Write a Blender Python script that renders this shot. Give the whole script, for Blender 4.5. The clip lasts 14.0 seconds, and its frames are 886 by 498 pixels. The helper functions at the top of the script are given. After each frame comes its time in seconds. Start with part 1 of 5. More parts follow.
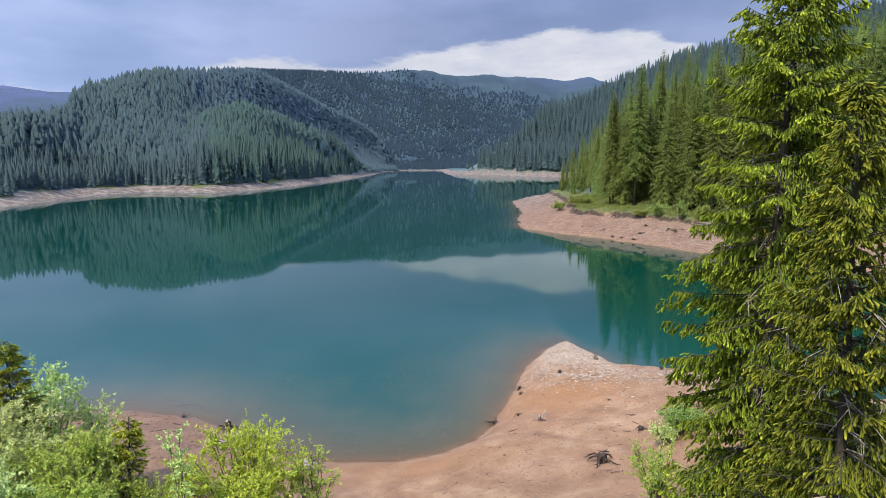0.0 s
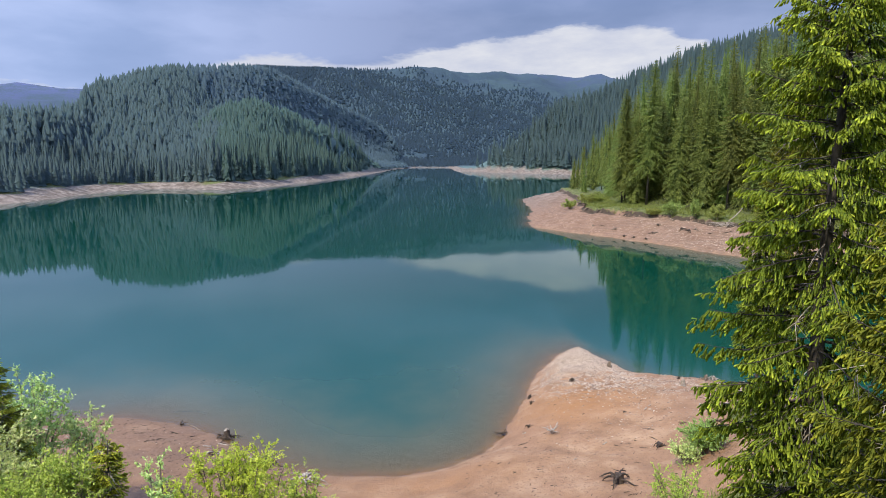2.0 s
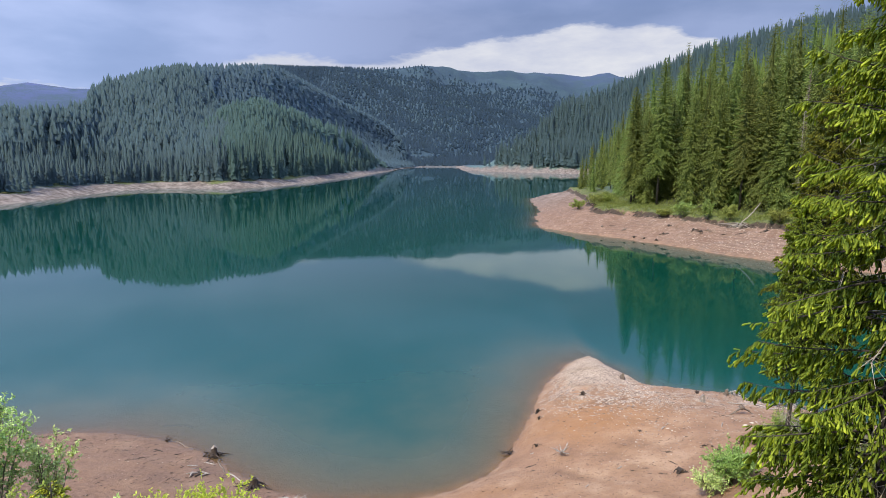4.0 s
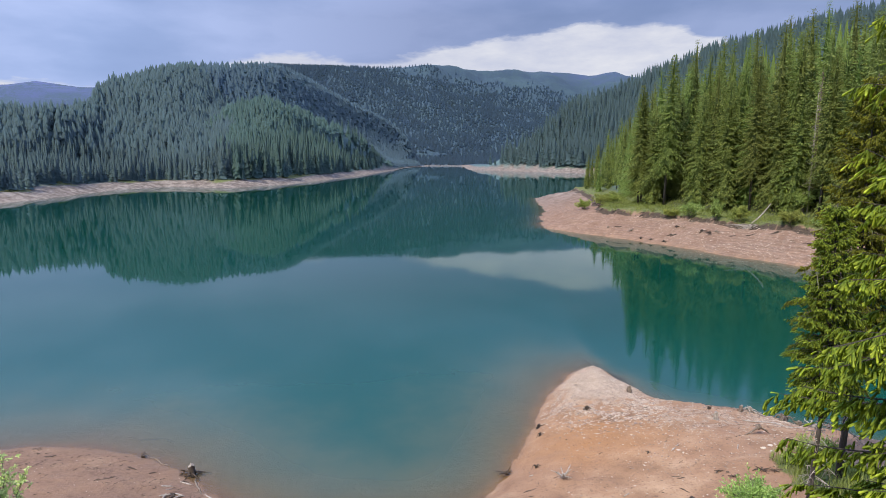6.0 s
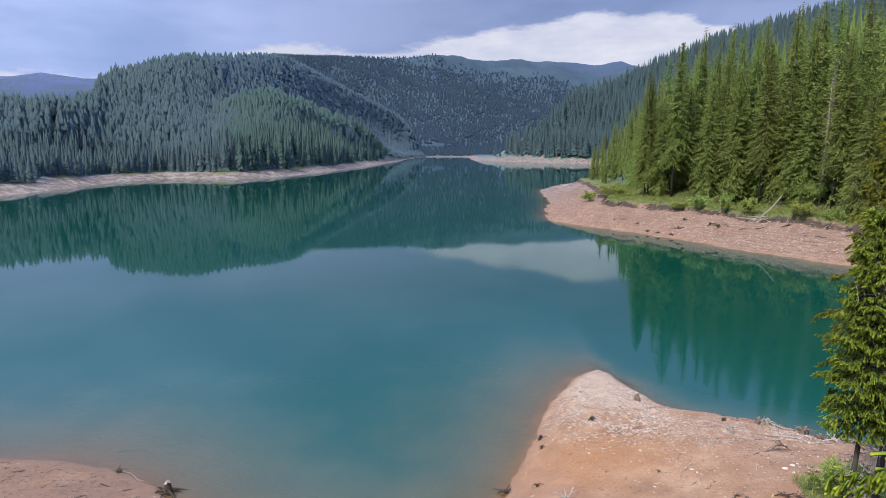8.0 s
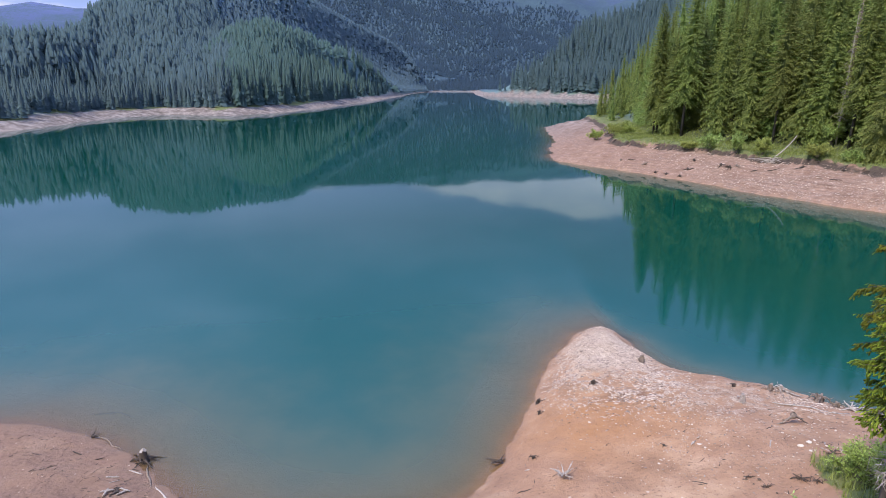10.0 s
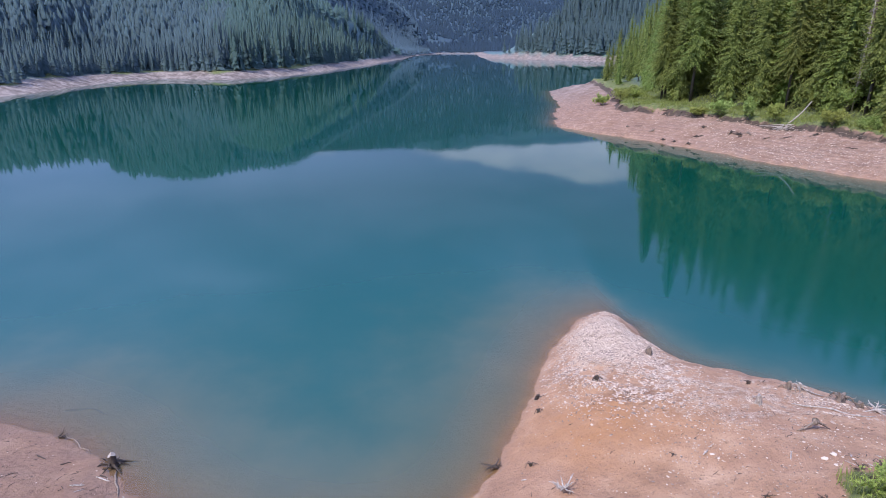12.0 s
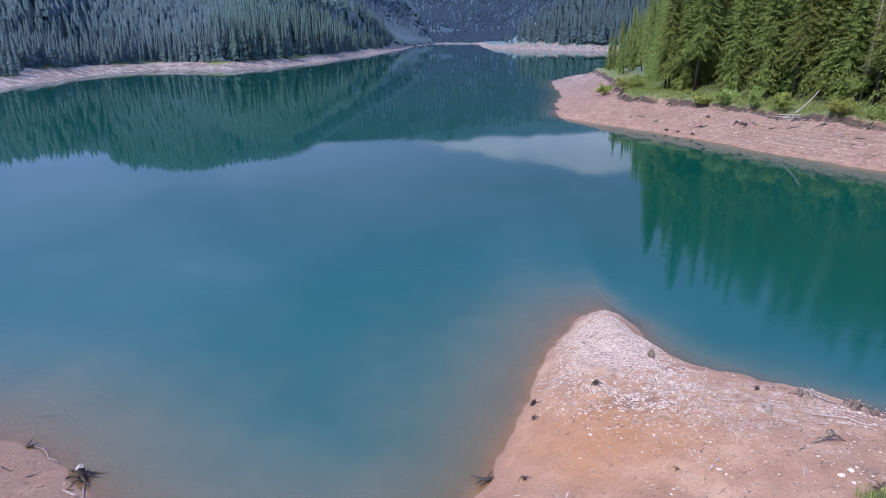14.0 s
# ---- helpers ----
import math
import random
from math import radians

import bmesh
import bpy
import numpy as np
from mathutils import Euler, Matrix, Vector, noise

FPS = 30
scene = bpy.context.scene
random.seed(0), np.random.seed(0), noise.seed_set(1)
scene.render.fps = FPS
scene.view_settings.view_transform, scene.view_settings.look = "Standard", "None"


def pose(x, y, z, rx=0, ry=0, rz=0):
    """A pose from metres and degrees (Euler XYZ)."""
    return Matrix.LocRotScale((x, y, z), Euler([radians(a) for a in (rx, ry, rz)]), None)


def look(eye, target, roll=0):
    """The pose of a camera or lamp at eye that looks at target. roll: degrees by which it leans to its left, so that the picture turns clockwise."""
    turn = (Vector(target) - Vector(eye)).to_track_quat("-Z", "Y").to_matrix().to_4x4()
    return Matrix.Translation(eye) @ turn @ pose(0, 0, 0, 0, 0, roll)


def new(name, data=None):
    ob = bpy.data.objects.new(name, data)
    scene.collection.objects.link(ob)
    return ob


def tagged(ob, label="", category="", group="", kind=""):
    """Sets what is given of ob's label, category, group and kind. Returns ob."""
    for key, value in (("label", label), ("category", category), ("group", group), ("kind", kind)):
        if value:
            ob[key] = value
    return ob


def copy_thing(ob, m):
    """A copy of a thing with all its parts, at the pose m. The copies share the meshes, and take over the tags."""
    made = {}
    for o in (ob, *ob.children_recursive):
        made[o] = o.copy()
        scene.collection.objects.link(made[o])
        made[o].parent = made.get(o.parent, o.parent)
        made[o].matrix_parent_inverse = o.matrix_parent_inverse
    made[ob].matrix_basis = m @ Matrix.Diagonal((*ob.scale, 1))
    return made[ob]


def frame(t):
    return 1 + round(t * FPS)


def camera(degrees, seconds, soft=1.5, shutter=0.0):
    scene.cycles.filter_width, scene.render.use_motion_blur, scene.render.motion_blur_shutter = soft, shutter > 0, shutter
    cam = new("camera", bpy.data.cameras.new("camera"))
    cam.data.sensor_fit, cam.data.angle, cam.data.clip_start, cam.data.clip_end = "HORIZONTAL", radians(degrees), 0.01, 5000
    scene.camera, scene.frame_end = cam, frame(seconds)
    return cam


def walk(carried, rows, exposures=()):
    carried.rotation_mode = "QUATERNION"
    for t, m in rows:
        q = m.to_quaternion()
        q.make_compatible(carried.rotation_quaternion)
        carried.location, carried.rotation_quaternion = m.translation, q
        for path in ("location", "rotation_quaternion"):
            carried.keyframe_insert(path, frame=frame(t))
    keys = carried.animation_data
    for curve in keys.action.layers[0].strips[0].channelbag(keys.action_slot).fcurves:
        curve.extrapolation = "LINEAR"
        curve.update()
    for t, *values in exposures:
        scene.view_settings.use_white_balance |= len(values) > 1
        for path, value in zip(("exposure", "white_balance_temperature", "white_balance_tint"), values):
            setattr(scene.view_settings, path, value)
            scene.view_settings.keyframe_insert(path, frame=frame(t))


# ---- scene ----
cam = camera(73.4, 14.0, 0.45)
PATH = [
    (0.0, pose(0.007, 0.109, 12.041, 81.953, -0.059, -0.000)),
    (0.5, pose(0.013, 0.310, 12.057, 81.881, -0.098, 0.235)),
    (1.0, pose(0.031, 0.572, 12.084, 81.795, -0.141, 0.477)),
    (1.5, pose(0.031, 0.890, 12.112, 81.762, -0.177, 0.667)),
    (2.0, pose(0.068, 1.329, 12.147, 81.682, -0.193, 0.917)),
    (2.5, pose(0.081, 1.725, 12.163, 81.680, -0.214, 1.068)),
    (3.0, pose(0.121, 2.193, 12.168, 81.676, -0.183, 1.283)),
    (5.5, pose(0.561, 4.418, 12.134, 81.527, -0.240, 1.996)),
    (6.0, pose(0.664, 4.844, 12.156, 81.523, -0.281, 2.164)),
    (6.5, pose(0.745, 5.254, 12.166, 81.507, -0.294, 2.294)),
    (7.0, pose(0.842, 5.694, 12.193, 81.505, -0.237, 2.452)),
    (9.5, pose(1.231, 8.214, 12.460, 76.479, -0.198, 2.884)),
    (10.0, pose(1.323, 8.763, 12.535, 74.621, -0.227, 3.002)),
    (10.5, pose(1.362, 9.255, 12.580, 73.368, -0.104, 3.056)),
    (11.0, pose(1.427, 9.780, 12.650, 72.375, -0.136, 3.130)),
    (11.5, pose(1.510, 10.286, 12.701, 71.703, -0.071, 3.197)),
    (12.0, pose(1.627, 10.809, 12.760, 71.247, -0.095, 3.307)),
    (12.5, pose(1.720, 11.195, 12.816, 70.995, -0.091, 3.373)),
    (13.0, pose(1.803, 11.549, 12.733, 70.792, -0.070, 3.420)),
    (13.5, pose(1.898, 11.810, 12.637, 70.566, -0.053, 3.436)),
    (14.0, pose(1.979, 12.082, 12.578, 70.394, 0.053, 3.506)),
]
walk(cam, PATH, [(0.0, 0.03, 6750, 6), (7.0, 0.0, 6600, 8), (9.5, 0.09, 6250, 13), (14.0, 0.12, 5700, 20)])

# ---- world, sun, exposure ----
SUN_AZ, SUN_EL = -138.0, 53.0          # compass turn from straight ahead (+ right) and height of the sun
world = bpy.data.worlds.new("world")
scene.world = world
world.use_nodes = True


class Nodes:
    """A short way to write node trees."""

    def __init__(self, tree):
        self.tree = tree
        tree.nodes.clear()

    def __call__(self, kind, *links, **settings):
        node = self.tree.nodes.new(kind)
        for key, value in settings.items():
            if key == "operation":
                node.operation = value
            elif key == "blend_type":
                node.blend_type = value
            elif key == "data_type":
                node.data_type = value
            elif key == "attribute_name":
                node.attribute_name = value
            elif key == "vals":
                for slot, v in value.items():
                    node.inputs[slot].default_value = v
        for slot, source in links:
            self.tree.links.new(source, node.inputs[slot])
        return node

    def ramp(self, source, *stops):
        node = self.tree.nodes.new("ShaderNodeValToRGB")
        el = node.color_ramp.elements
        while len(el) < len(stops):
            el.new(0.5)
        for e, (p, c) in zip(el, stops):
            e.position = p
            e.color = (*c, 1) if len(c) == 3 else c
        self.tree.links.new(source, node.inputs[0])
        return node.outputs[0]

    def math(self, operation, a, b=None):
        node = self.tree.nodes.new("ShaderNodeMath")
        node.operation = operation
        for slot, v in ((0, a), (1, b)):
            if v is None:
                continue
            if isinstance(v, (int, float)):
                node.inputs[slot].default_value = v
            else:
                self.tree.links.new(v, node.inputs[slot])
        return node.outputs[0]

    def mix(self, fac, a, b, blend="MIX"):
        node = self.tree.nodes.new("ShaderNodeMix")
        node.data_type, node.blend_type = "RGBA", blend
        for slot, v in ((0, fac), (6, a), (7, b)):
            if isinstance(v, (int, float)):
                node.inputs[slot].default_value = v
            elif isinstance(v, tuple):
                node.inputs[slot].default_value = (*v, 1)
            else:
                self.tree.links.new(v, node.inputs[slot])
        return node.outputs[2]

    def noise(self, where, scale, detail=4.0, rough=0.55):
        n = self("ShaderNodeTexNoise", ("Vector", where), vals={"Scale": scale, "Detail": detail, "Roughness": rough})
        return n.outputs[0]


def build_sky():
    n = Nodes(world.node_tree)
    sky = n("ShaderNodeTexSky")
    sky.sky_type, sky.sun_disc = "NISHITA", False
    sky.sun_elevation, sky.sun_rotation = radians(SUN_EL), radians(SUN_AZ)
    coord = n("ShaderNodeTexCoord").outputs["Generated"]
    sep = n("ShaderNodeSeparateXYZ", ("Vector", coord))
    up = sep.outputs[2]
    stretched = n("ShaderNodeMapping", ("Vector", coord), vals={"Scale": (1.0, 1.0, 3.2)}).outputs[0]
    big = n.noise(stretched, 1.7, 5, 0.5)
    small = n.noise(stretched, 7.0, 5, 0.6)
    # grey-blue cloud deck with lighter folds
    folds = n.math("ADD", n.math("MULTIPLY", big, 0.82), n.math("MULTIPLY", small, 0.18))
    deck = n.ramp(folds, (0.36, (0.205, 0.29, 0.55)), (0.52, (0.265, 0.355, 0.64)), (0.66, (0.38, 0.47, 0.79)))
    # bright gap under the deck: its upper edge sags and rises along the horizon
    azimuth = n.math("ARCTAN2", sep.outputs[0], sep.outputs[1])
    wave = n.math("MULTIPLY", n.math("COSINE", n.math("MULTIPLY", n.math("SUBTRACT", azimuth, 0.25), 3.9)), 0.058)
    rift = n.math("MULTIPLY", n.math("ADD", azimuth, 0.31), 8.0)
    rift = n.math("MULTIPLY", n.math("POWER", 2.718, n.math("MULTIPLY", n.math("MULTIPLY", rift, rift), -1.0)), 0.044)
    wave = n.math("ADD", wave, rift)
    wave = n.math("SUBTRACT", wave, n.math("MULTIPLY", n.math("MAXIMUM", n.math("SUBTRACT", azimuth, 0.29), 0.0), 0.32))
    edge = n.math("ADD", n.math("ADD", wave, 0.150), n.math("MULTIPLY", n.math("SUBTRACT", small, 0.5), 0.06))
    gap = n.math("MULTIPLY", n.math("SUBTRACT", edge, up), 110.0)
    gap = n("ShaderNodeClamp", ("Value", n.math("ADD", gap, 0.5))).outputs[0]
    bright = n.mix(n.ramp(small, (0.35, (0, 0, 0)), (0.65, (1, 1, 1))), (0.60, 0.64, 0.84), (0.83, 0.84, 0.95))
    high = n.math("ADD", 1.0, n.math("MULTIPLY", n.math("MAXIMUM", n.math("SUBTRACT", up, 0.22), 0.0), 3.1))
    deck = n.mix(1.0, deck, n("ShaderNodeCombineXYZ", (0, high), (1, high), (2, high)).outputs[0], "MULTIPLY")
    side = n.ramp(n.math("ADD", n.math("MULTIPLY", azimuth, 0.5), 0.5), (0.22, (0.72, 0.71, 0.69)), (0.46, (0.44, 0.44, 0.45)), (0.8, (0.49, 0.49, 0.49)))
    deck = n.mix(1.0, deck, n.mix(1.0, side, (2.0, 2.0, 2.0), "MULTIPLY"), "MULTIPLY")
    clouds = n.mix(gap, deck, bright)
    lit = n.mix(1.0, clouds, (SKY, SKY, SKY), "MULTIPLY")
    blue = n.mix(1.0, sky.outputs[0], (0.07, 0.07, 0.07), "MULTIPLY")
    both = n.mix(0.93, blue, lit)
    bg = n("ShaderNodeBackground", ("Color", both), vals={"Strength": 1.0})
    n("ShaderNodeOutputWorld", ("Surface", bg.outputs[0]))


SKY = 0.95
build_sky()
sun = new("sun", bpy.data.lights.new("sun", "SUN"))
sun.data.energy, sun.data.angle, sun.data.color = 4.7, radians(3.0), (1.0, 0.92, 0.76)
sx, sy = math.sin(radians(SUN_AZ)) * math.cos(radians(SUN_EL)), math.cos(radians(SUN_AZ)) * math.cos(radians(SUN_EL))
sun.matrix_world = look((0, 0, 0), (-sx, -sy, -math.sin(radians(SUN_EL))))

# ---- materials ----


def material(name, roughness=0.9):
    m = bpy.data.materials.new(name)
    m.use_nodes = True
    n = Nodes(m.node_tree)
    return m, n


def finish(n, colour, rough, height=None, strength=0.3, distance=0.05, specular=0.3):
    p = n("ShaderNodeBsdfPrincipled", vals={"Specular IOR Level": specular})
    for slot, v in (("Base Color", colour), ("Roughness", rough)):
        if isinstance(v, (int, float)):
            p.inputs[slot].default_value = v
        elif isinstance(v, tuple):
            p.inputs[slot].default_value = (*v, 1)
        else:
            n.tree.links.new(v, p.inputs[slot])
    if height is not None:
        b = n("ShaderNodeBump", ("Height", height), vals={"Strength": strength, "Distance": distance})
        n.tree.links.new(b.outputs[0], p.inputs["Normal"])
    n("ShaderNodeOutputMaterial", ("Surface", p.outputs[0]))
    return p


def leafy(name, dark, light, tip=None, glow=0.35, spread=0.5, soft=0.0):
    """Foliage: colour varies leaf by leaf, fresh growth at the tips, some light shines through."""
    m, n = material(name)
    rnd = n("ShaderNodeNewGeometry").outputs["Random Per Island"]
    obj = n("ShaderNodeObjectInfo").outputs["Random"]
    colour = n.mix(rnd, dark, light)
    if tip:
        age = n("ShaderNodeAttribute", attribute_name="fresh").outputs["Fac"]
        colour = n.mix(age, colour, tip)
    hsv = n("ShaderNodeHueSaturation", ("Color", colour))
    n.tree.links.new(n.math("ADD", n.math("MULTIPLY", obj, spread), 1 - spread / 2), hsv.inputs["Value"])
    n.tree.links.new(n.math("ADD", n.math("MULTIPLY", obj, 0.045), 0.478), hsv.inputs["Hue"])
    d = n("ShaderNodeBsdfPrincipled", ("Base Color", hsv.outputs[0]), vals={"Roughness": 0.65, "Specular IOR Level": 0.25})
    t = n("ShaderNodeBsdfTranslucent", ("Color", hsv.outputs[0]))
    if soft:
        # normals lean up to flatten the shading; on far woods this stands for haze
        lean = n("ShaderNodeMix", data_type="VECTOR", vals={0: soft, 5: (0, 0, 1)})
        n.tree.links.new(n("ShaderNodeNewGeometry").outputs["Normal"], lean.inputs[4])
        n.tree.links.new(lean.outputs[1], d.inputs["Normal"])
    mix = n("ShaderNodeMixShader", (1, d.outputs[0]), (2, t.outputs[0]), vals={0: glow})
    n("ShaderNodeOutputMaterial", ("Surface", mix.outputs[0]))
    return m


def bark(name, a, b, scale=9.0):
    m, n = material(name)
    where = n("ShaderNodeTexCoord").outputs["Object"]
    squeezed = n("ShaderNodeMapping", ("Vector", where), vals={"Scale": (1, 1, 0.25)}).outputs[0]
    v = n.noise(squeezed, scale, 6, 0.65)
    finish(n, n.ramp(v, (0.3, a), (0.7, b)), 0.92, v, 0.6, 0.03)
    return m


def ground_material():
    m, n = material("ground")
    where = n("ShaderNodeTexCoord").outputs["Object"]
    fine = n.noise(where, 9.0, 6, 0.6)
    mid = n.noise(where, 0.9, 5, 0.55)
    wide = n.noise(where, 0.22, 4, 0.5)
    grit = n.noise(where, 38.0, 3, 0.6)
    clay = n.ramp(mid, (0.3, (0.235, 0.132, 0.080)), (0.52, (0.35, 0.206, 0.124)), (0.72, (0.475, 0.308, 0.195)))
    clay = n.mix(n.ramp(wide, (0.42, (0, 0, 0)), (0.66, (0.6, 0.6, 0.6))), clay, (0.33, 0.185, 0.115))
    clay = n.mix(n.ramp(fine, (0.55, (0, 0, 0)), (0.68, (0.7, 0.7, 0.7))), clay, (0.18, 0.110, 0.076))
    damp = n("ShaderNodeAttribute", attribute_name="damp").outputs["Fac"]
    clay = n.mix(n.math("MULTIPLY", damp, n.ramp(n.noise(where, 0.7, 5, 0.65), (0.32, (0.45, 0.45, 0.45)), (0.62, (0.9, 0.9, 0.9)))), clay, n.ramp(fine, (0.35, (0.165, 0.098, 0.068)), (0.65, (0.27, 0.165, 0.115))))
    rusty = n("ShaderNodeAttribute", attribute_name="rusty").outputs["Fac"]
    clay = n.mix(n.math("MULTIPLY", rusty, n.math("ADD", n.math("MULTIPLY", n.noise(where, 1.1, 5, 0.65), 1.9), -0.1)), clay, (0.36, 0.175, 0.075))
    gravel = n.ramp(grit, (0.36, (0.11, 0.076, 0.055)), (0.50, (0.40, 0.295, 0.215)), (0.60, (0.74, 0.58, 0.44)))
    stony = n("ShaderNodeAttribute", attribute_name="stony").outputs["Fac"]
    spots = n.ramp(n.math("ADD", n.math("MULTIPLY", stony, 0.9), n.math("SUBTRACT", n.noise(where, 2.2, 6, 0.7), 0.5)), (0.30, (0, 0, 0)), (0.55, (1, 1, 1)))
    shore = n.mix(spots, clay, gravel)
    stain = n("ShaderNodeAttribute", attribute_name="stain").outputs["Fac"]
    shore = n.mix(n.math("MULTIPLY", stain, n.ramp(n.noise(where, 3.5, 5, 0.7), (0.42, (0, 0, 0)), (0.58, (0.9, 0.9, 0.9)))), shore, (0.10, 0.062, 0.05))
    marks = n("ShaderNodeAttribute", attribute_name="marks").outputs["Fac"]
    # old water marks, level rings on the bare shore
    sep = n("ShaderNodeSeparateXYZ", ("Vector", where))
    level = n.math("ADD", n.math("MULTIPLY", sep.outputs[2], 1.05), n.math("MULTIPLY", mid, 0.07))
    rings = n("ShaderNodeTexWave", vals={"Scale": 1.0, "Distortion": 0.7, "Detail": 2.0})
    comb = n("ShaderNodeCombineXYZ", ("X", level))
    n.tree.links.new(comb.outputs[0], rings.inputs["Vector"])
    lines = n.ramp(rings.outputs[1], (0.45, (0, 0, 0)), (0.9, (1, 1, 1)))
    shore = n.mix(n.math("MULTIPLY", marks, 0.72), shore, n.ramp(n.math("ADD", n.math("MULTIPLY", fine, 0.5), n.math("MULTIPLY", n.noise(where, 0.8, 6, 0.75), 0.5)), (0.37, (0.092, 0.055, 0.040)), (0.49, (0.215, 0.130, 0.092)), (0.62, (0.33, 0.215, 0.160))))
    shore = n.mix(n.math("MULTIPLY", n.math("MULTIPLY", lines, marks), n.ramp(n.noise(where, 0.09, 3, 0.6), (0.36, (0.05, 0.05, 0.05)), (0.58, (0.5, 0.5, 0.5)))), shore, (0.14, 0.085, 0.065))
    brown = n.ramp(n.noise(where, 0.42, 6, 0.7), (0.46, (0, 0, 0)), (0.60, (0.7, 0.7, 0.7)))
    shore = n.mix(n.math("MULTIPLY", brown, marks), shore, n.ramp(fine, (0.35, (0.13, 0.072, 0.046)), (0.65, (0.25, 0.145, 0.095))))
    speck = n.ramp(n.noise(where, 2.4, 6, 0.75), (0.53, (0, 0, 0)), (0.64, (0.35, 0.35, 0.35)))
    shore = n.mix(n.math("MULTIPLY", speck, marks), shore, (0.12, 0.08, 0.062))
    pale = n.ramp(n.noise(where, 3.3, 6, 0.75), (0.56, (0, 0, 0)), (0.64, (0.6, 0.6, 0.6)))
    shore = n.mix(n.math("MULTIPLY", pale, marks), shore, (0.52, 0.40, 0.32))
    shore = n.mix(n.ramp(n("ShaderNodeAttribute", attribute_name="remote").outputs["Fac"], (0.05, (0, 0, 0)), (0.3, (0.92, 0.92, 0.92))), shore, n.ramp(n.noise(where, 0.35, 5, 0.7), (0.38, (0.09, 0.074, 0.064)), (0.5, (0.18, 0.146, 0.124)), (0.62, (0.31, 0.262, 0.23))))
    # wet rim by the water
    wet = n("ShaderNodeAttribute", attribute_name="wet").outputs["Fac"]
    shore = n.mix(n.math("MULTIPLY", wet, 0.4), shore, (0.19, 0.125, 0.082))
    silty = n("ShaderNodeAttribute", attribute_name="silty").outputs["Fac"]
    shore = n.mix(silty, shore, (0.21, 0.160, 0.112))
    # dark band below the turf lip: soil, with the overhang's shade painted in
    soil = n("ShaderNodeAttribute", attribute_name="soil").outputs["Fac"]
    torn = n.ramp(n.math("ADD", soil, n.math("MULTIPLY", n.math("SUBTRACT", n.noise(where, 0.22, 5, 0.7), 0.5), 1.2)), (0.38, (0, 0, 0)), (0.62, (1, 1, 1)))
    shore = n.mix(torn, shore, n.ramp(fine, (0.3, (0.04, 0.028, 0.02)), (0.7, (0.10, 0.07, 0.05))))
    grass = n.ramp(n.noise(where, 1.6, 6, 0.65), (0.3, (0.06, 0.07, 0.028)), (0.5, (0.12, 0.14, 0.045)), (0.72, (0.20, 0.19, 0.085)))
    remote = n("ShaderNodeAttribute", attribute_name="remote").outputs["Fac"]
    # bluer with distance: haze painted into the floor of far woods and mountains
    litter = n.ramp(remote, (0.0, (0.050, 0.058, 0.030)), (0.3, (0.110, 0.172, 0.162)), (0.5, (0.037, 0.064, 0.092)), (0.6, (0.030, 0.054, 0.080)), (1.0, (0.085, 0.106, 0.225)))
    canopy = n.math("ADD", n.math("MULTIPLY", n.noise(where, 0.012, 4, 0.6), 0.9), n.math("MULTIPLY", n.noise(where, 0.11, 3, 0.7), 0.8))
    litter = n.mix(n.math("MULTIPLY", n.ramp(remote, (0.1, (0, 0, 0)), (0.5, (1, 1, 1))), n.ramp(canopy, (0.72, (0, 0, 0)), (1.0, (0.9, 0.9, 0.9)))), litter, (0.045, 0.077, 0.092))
    green = n("ShaderNodeAttribute", attribute_name="green").outputs["Fac"]
    wood = n("ShaderNodeAttribute", attribute_name="wood").outputs["Fac"]
    ragged = n.ramp(n.math("ADD", green, n.math("MULTIPLY", n.math("SUBTRACT", n.noise(where, 1.3, 6, 0.7), 0.5), 1.3)), (0.4, (0, 0, 0)), (0.6, (1, 1, 1)))
    colour = n.mix(ragged, shore, grass)
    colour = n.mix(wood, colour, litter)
    rough = n.math("SUBTRACT", 0.95, n.math("MULTIPLY", wet, 0.45))
    lumps = n.math("ADD", n.math("ADD", n.math("MULTIPLY", fine, 0.6), n.math("MULTIPLY", grit, 0.5)), n.math("MULTIPLY", n.noise(where, 2.6, 5, 0.6), 1.4))
    lumps = n.math("ADD", lumps, n.math("MULTIPLY", n.math("MULTIPLY", rings.outputs[1], marks), 0.12))
    finish(n, colour, rough, lumps, 0.9, 0.08)
    return m


